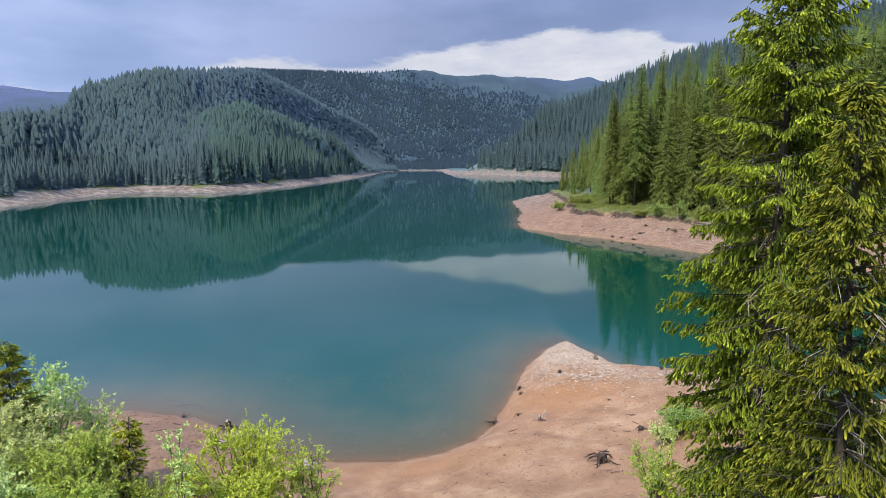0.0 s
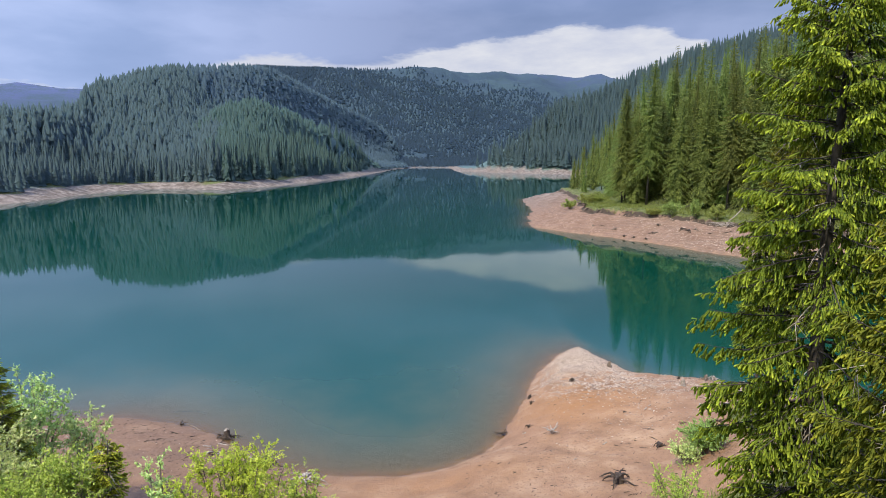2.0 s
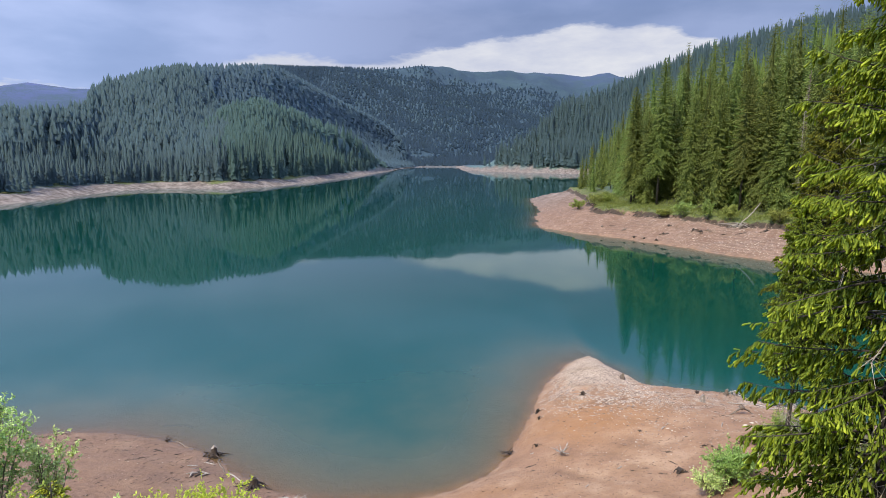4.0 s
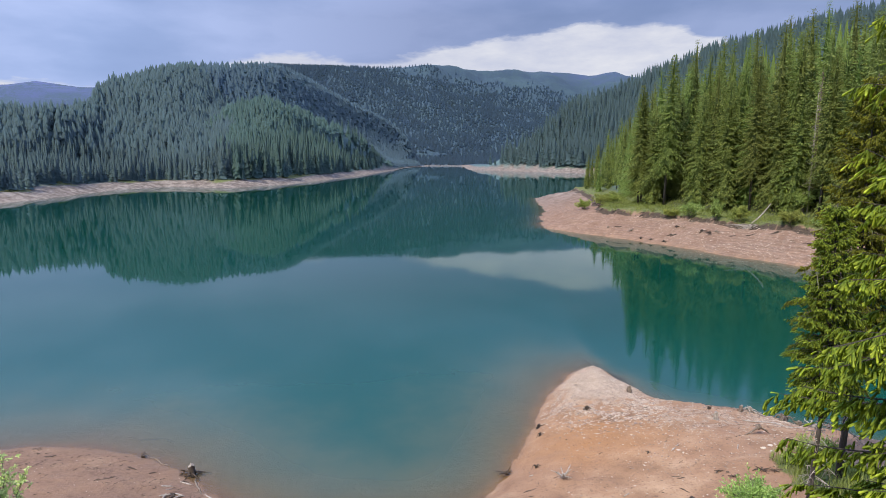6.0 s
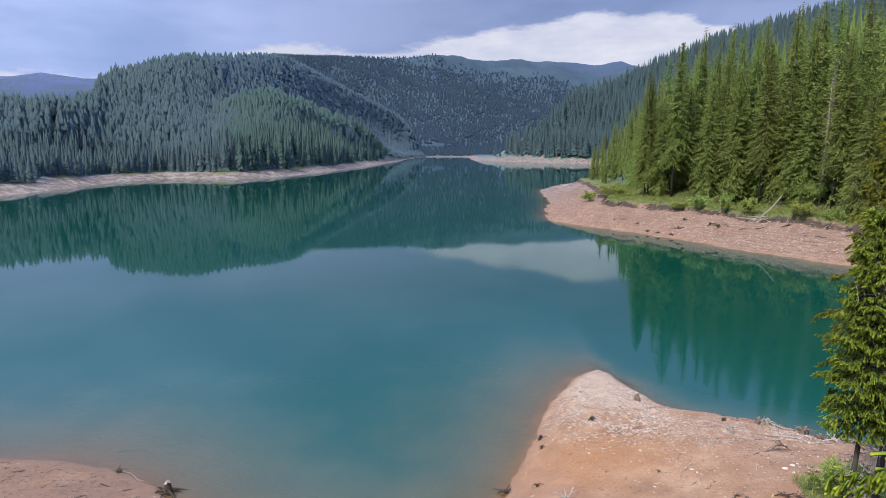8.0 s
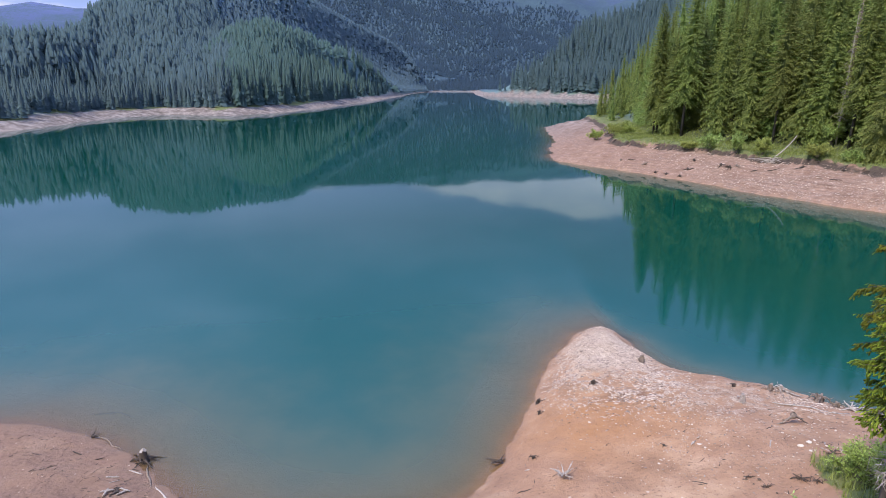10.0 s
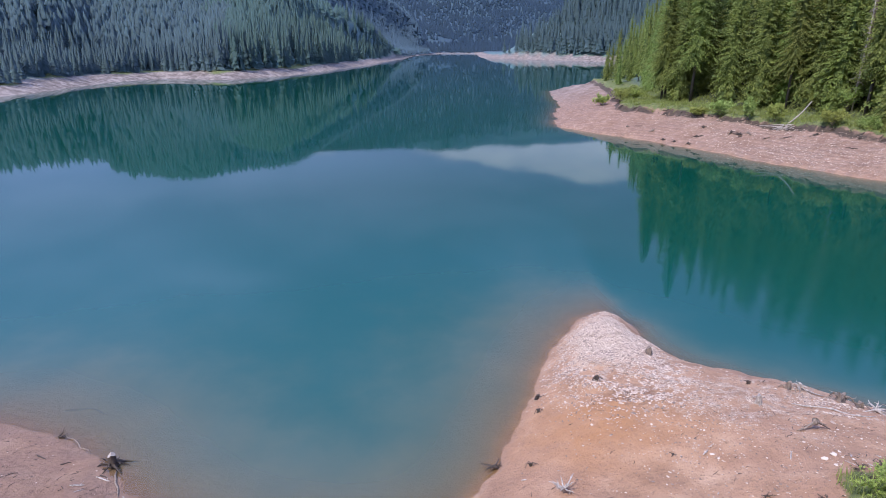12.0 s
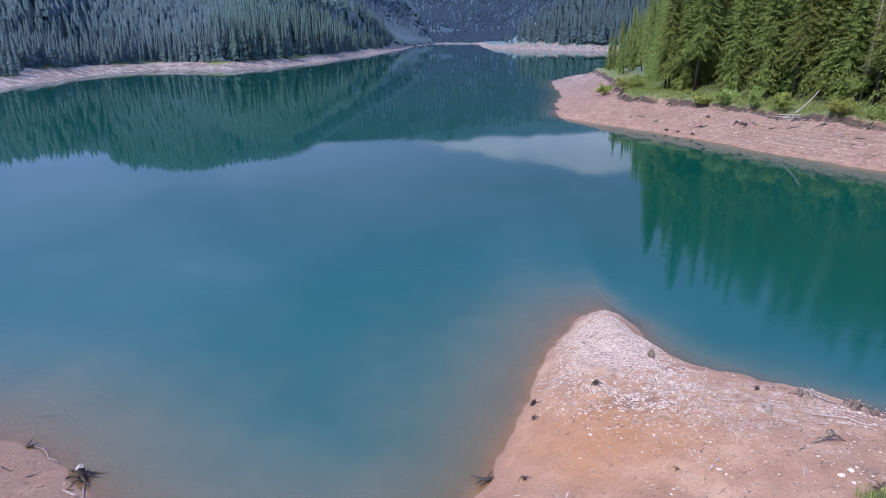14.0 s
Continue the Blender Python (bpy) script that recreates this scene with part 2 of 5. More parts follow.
def water_material():
    m, n = material("water")
    where = n("ShaderNodeTexCoord").outputs["Object"]
    depth = n("ShaderNodeAttribute", attribute_name="depth").outputs["Fac"]
    cloud = n.noise(where, 0.05, 3, 0.5)
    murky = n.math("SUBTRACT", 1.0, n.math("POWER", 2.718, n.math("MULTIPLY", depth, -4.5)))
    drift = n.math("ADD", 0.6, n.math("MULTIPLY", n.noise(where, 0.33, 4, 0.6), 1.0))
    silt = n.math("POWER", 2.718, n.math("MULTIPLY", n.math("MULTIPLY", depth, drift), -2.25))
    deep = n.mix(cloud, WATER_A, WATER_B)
    # lighter blue-green body towards the near beaches paints in the sky's reflection
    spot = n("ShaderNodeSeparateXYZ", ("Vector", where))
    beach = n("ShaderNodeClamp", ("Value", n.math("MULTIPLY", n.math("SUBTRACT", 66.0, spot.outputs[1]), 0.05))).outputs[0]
    sky_sheen = n.math("MULTIPLY", beach, n.math("POWER", 2.718, n.math("MULTIPLY", depth, -0.28)))
    body = n.mix(sky_sheen, deep, (0.004, 0.068, 0.066))
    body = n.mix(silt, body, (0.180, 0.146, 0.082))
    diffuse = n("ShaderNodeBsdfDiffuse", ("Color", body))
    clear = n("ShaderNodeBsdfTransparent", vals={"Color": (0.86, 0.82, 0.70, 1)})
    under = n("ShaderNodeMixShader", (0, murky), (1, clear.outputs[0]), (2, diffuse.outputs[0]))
    # breeze in patches, almost still elsewhere
    long = n("ShaderNodeMapping", ("Vector", where), vals={"Scale": (1.0, 0.45, 1.0)}).outputs[0]
    ripple = n.math("ADD", n.noise(long, 5.5, 3, 0.6), n.math("MULTIPLY", n.noise(long, 1.2, 2, 0.5), 1.6))
    breeze = n.ramp(n.noise(where, 0.07, 3, 0.5), (0.45, (0.12, 0.12, 0.12)), (0.7, (0.5, 0.5, 0.5)))
    gust = n("ShaderNodeClamp", ("Value", n.math("MULTIPLY", n.math("SUBTRACT", spot.outputs[0], 13.5), 0.12))).outputs[0]
    gust = n.math("MULTIPLY", gust, n("ShaderNodeClamp", ("Value", n.math("MULTIPLY", n.math("SUBTRACT", 58.0, spot.outputs[1]), 0.06))).outputs[0])
    gust = n.math("MULTIPLY", gust, n.ramp(n.noise(where, 0.16, 3, 0.6), (0.4, (0.1, 0.1, 0.1)), (0.6, (1, 1, 1))))
    wavelets = n.math("MULTIPLY", n.math("MULTIPLY", n.noise(long, 5.0, 3, 0.6), gust), 6.0)
    bump = n("ShaderNodeBump", ("Height", n.math("ADD", wavelets, n.math("MULTIPLY", ripple, breeze))), vals={"Strength": 0.055, "Distance": 0.05})
    gloss = n("ShaderNodeBsdfGlossy", ("Normal", bump.outputs[0]), vals={"Color": (0.84, 0.90, 0.95, 1), "Roughness": 0.03})
    fres = n("ShaderNodeFresnel", ("Normal", bump.outputs[0]), vals={"IOR": 1.333})
    top = n("ShaderNodeMixShader", (0, fres.outputs[0]), (1, under.outputs[0]), (2, gloss.outputs[0]))
    n("ShaderNodeOutputMaterial", ("Surface", top.outputs[0]))
    return m


WATER_A, WATER_B = (0.002, 0.040, 0.024), (0.003, 0.050, 0.032)
GROUND = ground_material()
WATER = water_material()
BARK = bark("spruce bark", (0.030, 0.024, 0.020), (0.105, 0.088, 0.076))
STEM = bark("shrub bark", (0.08, 0.06, 0.045), (0.24, 0.2, 0.16))
DEADWOOD = bark("weathered wood", (0.16, 0.13, 0.105), (0.54, 0.47, 0.41), 14.0)
DARKWOOD = bark("wet dark wood", (0.025, 0.018, 0.014), (0.1, 0.075, 0.06), 14.0)
PALEWOOD = bark("bleached wood", (0.15, 0.12, 0.10), (0.50, 0.43, 0.37), 18.0)
BROWNWOOD = bark("brown weathered wood", (0.07, 0.05, 0.04), (0.30, 0.235, 0.185), 14.0)
SOILROOT = bark("soil-caked roots", (0.035, 0.024, 0.018), (0.13, 0.09, 0.066), 14.0)
CUTWOOD = bark("cut wood", (0.26, 0.21, 0.17), (0.44, 0.38, 0.32), 20.0)
NEEDLES = leafy("spruce needles", (0.046, 0.078, 0.010), (0.200, 0.245, 0.024), (0.94, 0.92, 0.10), 0.44, 0.35, 0.25)
SPRUCE = leafy("spruce crown", (0.106, 0.148, 0.042), (0.246, 0.305, 0.078), (0.52, 0.55, 0.13), 0.44, 0.42, 0.1)
# far woods: distance haze put in as lighter, bluer colours and flattened shading
HILLWOOD = leafy("hillside spruces with haze in the colour", (0.148, 0.230, 0.240), (0.174, 0.264, 0.266), None, 0.7, 0.3, 0.92)
RIDGEWOOD = leafy("ridge spruces with haze in the colour", (0.160, 0.246, 0.290), (0.182, 0.274, 0.314), None, 0.7, 0.3, 0.92)
SLOPEWOOD = leafy("far slope spruces with haze in the colour", (0.128, 0.196, 0.262), (0.136, 0.206, 0.272), None, 0.8, 0.3, 0.97)
SPURWOOD = leafy("greener hillside spruces with haze in the colour", (0.136, 0.220, 0.196), (0.162, 0.254, 0.222), None, 0.7, 0.3, 0.9)
POINTWOOD = leafy("point spruces with haze in the colour", (0.144, 0.222, 0.234), (0.178, 0.266, 0.272), None, 0.72, 0.3, 0.95)
LEAVES = leafy("willow leaves", (0.22, 0.32, 0.040), (0.56, 0.64, 0.13), None, 0.36, 0.2, 0.3)
LEAVES_LIME = leafy("lime green leaves", (0.29, 0.43, 0.035), (0.68, 0.78, 0.12), None, 0.36, 0.2, 0.3)
LEAVES_GREY = leafy("pale willow leaves", (0.27, 0.41, 0.10), (0.80, 0.86, 0.36), None, 0.34, 0.2, 0.3)
LEAVES_BANK = leafy("dull green leaves", (0.18, 0.27, 0.06), (0.44, 0.53, 0.17), None, 0.38, 0.5)
LEAVES_YELLOW = leafy("yellow green leaves", (0.17, 0.22, 0.045), (0.40, 0.45, 0.11), None, 0.38, 0.4, 0.3)
GRASS = leafy("grass blades", (0.13, 0.155, 0.03), (0.31, 0.33, 0.09), None, 0.38)


def stone_material(name, *tones):
    m, n = material(name)
    rnd = n("ShaderNodeNewGeometry").outputs["Random Per Island"]
    where = n("ShaderNodeTexCoord").outputs["Object"]
    v = n.noise(where, 22.0, 5, 0.6)
    base = n.ramp(rnd, *tones)
    finish(n, n.mix(n.math("MULTIPLY", v, 0.4), base, (0.3, 0.24, 0.2)), 0.85, v, 0.4, 0.02)
    return m


STONE = stone_material("pebbles", (0.0, (0.10, 0.07, 0.055)), (0.3, (0.30, 0.21, 0.155)), (0.6, (0.45, 0.325, 0.235)), (1.0, (0.64, 0.50, 0.375)))
PALESTONE = stone_material("pale stones", (0.0, (0.56, 0.46, 0.36)), (1.0, (0.74, 0.63, 0.52)))


def soil_material():
    m, n = material("dark soil")
    where = n("ShaderNodeTexCoord").outputs["Object"]
    v = n.noise(where, 12.0, 6, 0.7)
    finish(n, n.ramp(v, (0.3, (0.045, 0.032, 0.024)), (0.7, (0.20, 0.14, 0.10))), 0.95, v, 0.9, 0.05)
    return m


SOIL = soil_material()

# ---- mesh helpers ----


def mesh_of(name, verts, faces, mat, layers=None, smooth=False):
    """A mesh from arrays: verts (n, 3); faces (m, 3) or (m, 4), or a list of such arrays."""
    faces = [np.asarray(f, np.int64) for f in (faces if isinstance(faces, list) else [faces])]
    me = bpy.data.meshes.new(name)
    verts = np.asarray(verts, np.float32)
    me.vertices.add(len(verts))
    me.vertices.foreach_set("co", verts.ravel())
    loops = np.concatenate([f.ravel() for f in faces])
    sizes = np.concatenate([np.full(len(f), f.shape[1]) for f in faces])
    me.loops.add(len(loops))
    me.loops.foreach_set("vertex_index", loops.astype(np.int32))
    me.polygons.add(len(sizes))
    me.polygons.foreach_set("loop_start", np.concatenate([[0], np.cumsum(sizes)[:-1]]).astype(np.int32))
    me.polygons.foreach_set("use_smooth", np.full(len(sizes), smooth))
    me.update(calc_edges=True)
    for key, values in (layers or {}).items():
        layer = me.attributes.new(key, "FLOAT", "POINT")
        layer.data.foreach_set("value", np.asarray(values, np.float32))
    me.materials.append(mat)
    return me


def part(name, me, parent, label="", kind=""):
    """Links a mesh as one object under a thing or a part."""
    ob = new(name, me)
    ob.parent = parent
    tagged(ob, label, kind=kind)
    return ob


def tube(points, radii, sides=7, cap=True):
    """A bent, tapering round stick: verts and a list of face arrays."""
    pts = np.asarray(points, float)
    radii = np.asarray(radii, float)
    n = len(pts)
    tang = np.gradient(pts, axis=0)
    tang /= np.linalg.norm(tang, axis=1)[:, None] + 1e-9
    ref = np.where(np.abs(tang[:, 2:3]) > 0.9, [[1.0, 0, 0]], [[0, 0, 1.0]])
    u = np.cross(tang, ref)
    u /= np.linalg.norm(u, axis=1)[:, None] + 1e-9
    w = np.cross(tang, u)
    a = np.linspace(0, 2 * np.pi, sides, endpoint=False)
    ring = pts[:, None] + radii[:, None, None] * (np.cos(a)[None, :, None] * u[:, None] + np.sin(a)[None, :, None] * w[:, None])
    verts = ring.reshape(-1, 3)
    i = (np.arange(n - 1)[:, None] * sides + np.arange(sides)).ravel()
    j = (np.arange(n - 1)[:, None] * sides + (np.arange(sides) + 1) % sides).ravel()
    quads = np.stack([i, j, j + sides, i + sides], 1)
    faces = [quads]
    if cap:
        verts = np.vstack([verts, pts[0], pts[-1]])
        k = np.arange(sides)
        faces.append(np.concatenate([
            np.stack([(k + 1) % sides, k, np.full(sides, n * sides)], 1),
            np.stack([k + (n - 1) * sides, (k + 1) % sides + (n - 1) * sides, np.full(sides, n * sides + 1)], 1)]))
    return verts, faces


class Pile:
    """Gathers pieces into one mesh."""

    def __init__(self):
        self.v, self.f, self.count, self.extra = [], [], 0, []

    def add(self, verts, faces, extra=None):
        for f in faces if isinstance(faces, list) else [faces]:
            self.f.append(np.asarray(f) + self.count)
        self.v.append(np.asarray(verts, float))
        self.extra.append(np.zeros(len(verts)) if extra is None else np.asarray(extra, float))
        self.count += len(verts)

    def mesh(self, name, mat, layer=None, smooth=False):
        tri = [f for f in self.f if f.shape[1] == 3]
        quad = [f for f in self.f if f.shape[1] == 4]
        faces = ([np.concatenate(tri)] if tri else []) + ([np.concatenate(quad)] if quad else [])
        layers = {layer: np.concatenate(self.extra)} if layer else None
        return mesh_of(name, np.concatenate(self.v), faces, mat, layers, smooth)


# ---- the land ----
NEAR_SHORE = [(-400, -60), (-120, 6), (-70, 17), (-40, 23), (-25, 26.6), (-18, 27.8), (-15.5, 28.0), (-13, 27.4), (-11, 26.5),
              (-9.6, 25.6), (-7.9, 24.3), (-6.4, 23.4), (-4.3, 22.9), (-2.1, 22.9), (-0.2, 23.5), (1.6, 24.9), (2.6, 26.7), (3.5, 29.6),
              (4.4, 32.3), (5.6, 35.6), (6.8, 37.9), (8.1, 38.8), (9.2, 37.6), (9.7, 35.3), (10.6, 33.6), (12.5, 32.6), (14.5, 31.8),
              (16.5, 30.6), (20, 28.5), (30, 26), (70, 24), (170, 26), (230, 45), (600, 40), (900, -500), (-900, -500)]
HEADLAND = [(23, 200), (21.8, 175), (20, 150), (16.2, 128), (15.2, 114), (18.5, 107.5), (23, 103), (29.5, 93.5), (34, 85.5), (38.5, 78), (43, 71.5),
            (56, 64), (100, 54), (170, 46), (230, 45), (700, 60), (900, 420), (400, 430), (130, 330), (60, 250)]
MIDSHORE = [(-5, 1300), (2, 900), (6, 790), (28, 745), (52, 700), (101, 625), (176, 580), (420, 550), (1500, 500), (2500, 1500), (1500, 2400), (0, 2000)]
LEFTSHORE = [(-900, -100), (-400, 20), (-220, 50), (-150, 100), (-126, 150), (-127, 170), (-130, 190), (-139, 235), (-133, 264), (-120, 264), (-101, 258),
             (-89, 295), (-83, 398), (-84, 560), (-88, 753), (-100, 1000), (-82, 1310), (-5, 1300), (0, 2400), (-1500, 2600), (-3500, 1500), (-3000, -200)]


def shore_distance(poly, x, y):
    """Metres inside (+) or outside (-) the outline."""
    p = np.array(poly, float)
    q = np.roll(p, -1, 0)
    best = np.full(x.shape, 1e18)
    inside = np.zeros(x.shape, bool)
    for (ax, ay), (bx, by) in zip(p, q):
        dx, dy = bx - ax, by - ay
        t = np.clip(((x - ax) * dx + (y - ay) * dy) / (dx * dx + dy * dy), 0, 1)
        best = np.minimum(best, (x - ax - t * dx) ** 2 + (y - ay - t * dy) ** 2)
        if ay != by:
            inside ^= ((ay > y) != (by > y)) & (x < (bx - ax) * (y - ay) / (by - ay) + ax)
    d = np.sqrt(best)
    return np.where(inside, d, -d)


def wobble(x, y, size, seed=0.0):
    """Smooth bumps from -1 to 1, about that many metres across."""
    x, y = x / size + seed * 3.1, y / size - seed * 1.7
    s = np.sin(x * 1.9 + 1.3 * np.sin(y * 1.3 + seed)) * np.cos(y * 2.1 + 1.1 * np.sin(x * 1.1 - seed))
    return 0.6 * s + 0.4 * np.sin(x * 4.3 + 2 * np.sin(y * 3.1)) * np.sin(y * 4.7 + 1.7 * np.sin(x * 2.9 + seed))


def smooth(t):
    t = np.clip(t, 0, 1)
    return t * t * (3 - 2 * t)


# skylines, seen from the middle of the walk: turn, height of the skyline (degrees), distance of the ridge (m)
HUB = (0.6, 5.0, 12.1)
LEFT_RIDGE = ([-60, -45, -38, -35.4, -33.9, -32.4, -31.6, -30.4, -28.3, -26.2, -24, -21.8, -19.5, -17.5, -16, -14, -12, -10, -8, -6.5, -5, -4, 6],
              [3.0, 4.0, 4.4, 4.5, 4.6, 4.8, 5.6, 6.5, 7.4, 8.0, 8.3, 8.5, 8.65, 8.65, 8.2, 7.2, 6.1, 5.1, 4.2, 3.2, 1.6, 0.0, -0.5],
              [290, 290, 295, 300, 312, 335, 365, 390, 420, 455, 520, 610, 690, 770, 830, 910, 990, 1070, 1150, 1200, 1200, 1200, 1400])
# a wooded spur that comes down to the lake in front of that hill
SPUR = ([-27, -23, -20.5, -18.4, -16.4, -14.3, -12.2, -10.1, -8.2, -6.3, -4.8],
        [-1.0, 4.2, 5.6, 5.9, 5.3, 4.55, 3.75, 2.9, 2.1, 1.2, -0.4],
        [400, 400, 405, 415, 440, 480, 535, 600, 680, 780, 900])
MID_RIDGE = ([-3, -1.3, -0.7, 1.4, 4, 6.7, 11.7, 15.6, 18.8, 21.4, 26, 40, 60],
             [0.2, 0.6, 1.8, 3.1, 4.2, 5.1, 6.0, 7.5, 8.8, 9.7, 10.6, 13.2, 11],
             [1000, 900, 830, 760, 730, 720, 760, 850, 900, 900, 900, 900, 900])
FAR_RIDGE = ([-60, -40, -36.6, -34, -31.5, -25, -18, -11.7, -7, -3.3, 0, 2.4, 5, 8.1, 11.7, 13.6, 15.6, 20, 30, 50],
             [5.0, 5.0, 5.75, 5.7, 5.4, 6.0, 8.65, 8.43, 8.5, 8.75, 8.3, 7.95, 8.05, 7.97, 7.4, 7.8, 7.35, 6.5, 6, 5],
             [3900, 3900, 3900, 3900, 3600, 2600, 1650, 2200, 2300, 2400, 2500, 2600, 2700, 2800, 2900, 2900, 2900, 2900, 2900, 2900])


def ridge(table, az):
    return (np.interp(az, table[0], table[1]), np.interp(az, table[0], table[2]))


def land(x, y):
    """Height of the ground, and the distances from the shores of the four lands."""
    x, y = np.asarray(x, float), np.asarray(y, float)
    dn, dh, dm, dl = (shore_distance(s, x, y) for s in (NEAR_SHORE, HEADLAND, MIDSHORE, LEFTSHORE))
    ragged = 0.25 * wobble(x, y, 1.6, 2) + 0.16 * wobble(x, y, 0.62, 3) + 0.5 * wobble(x, y, 6.0, 5)
    far_rag = 2.0 * wobble(x, y, 18.0, 3) + 1.0 * wobble(x, y, 7.0, 1)
    az, r = np.degrees(np.arctan2(x - HUB[0], y - HUB[1])), np.hypot(x - HUB[0], y - HUB[1])
    near_rag = ragged * smooth((np.hypot(x, y - 25) - 0) / 8)
    a = dn + 0.6 * near_rag * np.clip(1 - np.abs(dn) / 8, 0.15, 1)
    # near shore: a low clay bank, gentle on the left, higher on the spit, then the slope behind it
    right = smooth((x + 3) / 6)
    bank = (0.25 + 0.6 * right) * (1 - np.exp(-np.maximum(a, 0) / 1.25)) + (0.12 + 0.04 * right) * np.maximum(a, 0) + 0.25 * (1 - right) * np.maximum(a - 5.5, 0)
    bank += 0.3 * np.exp(-(((x - 7.4) / 1.9) ** 2 + ((y - 34.2) / 2.6) ** 2)) * smooth(a / 1.5)
    bank += 0.3 * smooth((x - 7) / 5) * smooth(a / 3.0) + 1.0 * smooth((x - 6) / 4) * smooth((22.5 - y) / 4)
    bank += 0.10 * np.maximum(a - 9, 0) + 0.2 * np.maximum(a - 60, 0)
    bank += (0.075 * wobble(x, y, 0.8, 4) + 0.13 * wobble(x, y, 3.1, 7)) * smooth(a / 2.0)
    steep = 0.42 + 0.12 * smooth((x + 4) / 5) + 1.2 * smooth((x - 8.3) / 1.5)
    near = np.where(a > 0, bank, 0.24 * steep * a - 0.012 * np.clip(-a, 0, 20) ** 1.5)
    # headland: steep eroded bank with a turf lip, then a wooded slope
    b = dh + 0.8 * wobble(x, y, 5.5, 1) + 0.4 * wobble(x, y, 2.0, 3)
    lip = 3.0 + 0.3 * wobble(x, y, 9, 2)
    width = np.interp(y, [70, 110, 125, 190], [9.0, 9.6, 11.5, 12.5])
    head = np.where(b > 0, lip * np.clip(b / width, 0, 1) ** 0.85 + 0.75 * smooth((b - width) / 0.45), 0.28 * b)
    head = head + np.where(b > width, 0.06 * np.minimum(b - width, 6) + 0.29 * np.maximum(b - width - 6, 0), 0)
    head = np.minimum(head, 62 + 0.02 * np.maximum(b, 0)) + (0.12 * wobble(x, y, 1.7, 8) + 0.28 * wobble(x, y, 4.2, 6)) * smooth(b / 2)

    def hill(d, table, trees, shelf, rough, apron):
        el, dr = ridge(table, az)
        top = HUB[2] + dr * np.tan(np.radians(el)) - trees
        t = np.maximum(d, 0) / (np.maximum(d, 0) + np.maximum(dr - r, 0) + 1e-6)
        rise = np.maximum(top - shelf, 0) * (0.35 * t + 0.65 * smooth(t))
        rise = rise * smooth(d / apron)
        rise = np.where(r > dr, np.maximum(rise - 0.12 * (r - dr), 0), rise)
        shelf_up = shelf * np.minimum(np.maximum(d + 0.5 * rough, 0) / (shelf * 3.0), 1)
        return np.where(d > 0, shelf_up + rise + rough * smooth(t * 4) * smooth((dr - r) / 60), 0.1 * d)

    mid = hill(dm, MID_RIDGE, 20, 5.6, far_rag, 90.0)
    left = hill(dl, LEFT_RIDGE, 8.5, 2.3, far_rag, np.interp(r, [250, 330, 450, 700, 900, 1200], [34, 44, 60, 40, 32, 28]))
    el, dr = ridge(SPUR, az)
    crest = np.maximum(HUB[2] + dr * np.tan(np.radians(el)) - 11, 0)
    t = np.maximum(dl, 0) / (np.maximum(dl, 0) + np.maximum(dr - r, 0) + 1e-6)
    left = np.maximum(left, np.where(dl > 0, 2.3 * smooth(dl / 7) + np.maximum(crest - 2.3, 0) * (0.5 * t + 0.5 * smooth(t)) * smooth(dl / 25) * np.exp(-(np.maximum(r - dr, 0) / 90) ** 2) + 0.6 * far_rag * smooth(dl / 40), -30))
    el, dr = ridge(FAR_RIDGE, az)
    far = np.where(r > 1250, (HUB[2] + dr * np.tan(np.radians(el)) - 12) * smooth((r - 1250) / (dr - 1250)) * np.where(r > dr, np.maximum(1 - (r - dr) / 2500, 0.3), 1), -30.0)
    far = far + np.where(far > 20, (26 * wobble(x, y, 210, 4) + 7 * wobble(x, y, 60, 2)) * smooth((dr - r) / 300), 0)
    z = np.maximum.reduce([near, head, mid, left, np.where(r > 1305, far, -30.0)])
    return np.maximum(z, -9.0), dn, b, dm, dl, a, width


def turf(x, y, a):
    """Where grass has taken hold on the near slope."""
    return smooth((a - 9.6 - 1.2 * wobble(x, y, 2.2, 6) + 3.6 * smooth((x - 9.6) / 2.4) * smooth((24.9 - 0.3 * wobble(x, y, 0.7, 3) - y) / 1.4)) / 2.6)


def graded(*spans):
    out = []
    for a, b, step in spans:
        out.append(np.linspace(a, b, max(2, int(round((b - a) / step))), endpoint=False))
    return np.concatenate(out + [[spans[-1][1]]])


XS = graded((-4600, -1500, 160), (-1500, -320, 34), (-320, -60, 6), (-60, -24, 1.5), (-24, 22, 0.36), (22, 52, 0.75), (52, 60, 1.4), (60, 140, 4), (140, 400, 13), (400, 1500, 40), (1500, 4600, 160))
YS = graded((-480, -60, 30), (-60, 6, 3), (6, 18, 0.8), (18, 42, 0.36), (42, 66, 1.0), (66, 118, 0.75), (118, 130, 1.0), (130, 215, 2.2), (215, 640, 8), (640, 1500, 20), (1500, 2900, 35), (2900, 4700, 90))


def grid_faces(nx, ny):
    i = (np.arange(ny - 1)[:, None] * nx + np.arange(nx - 1)).ravel()
    return np.stack([i, i + 1, i + nx + 1, i + nx], 1)


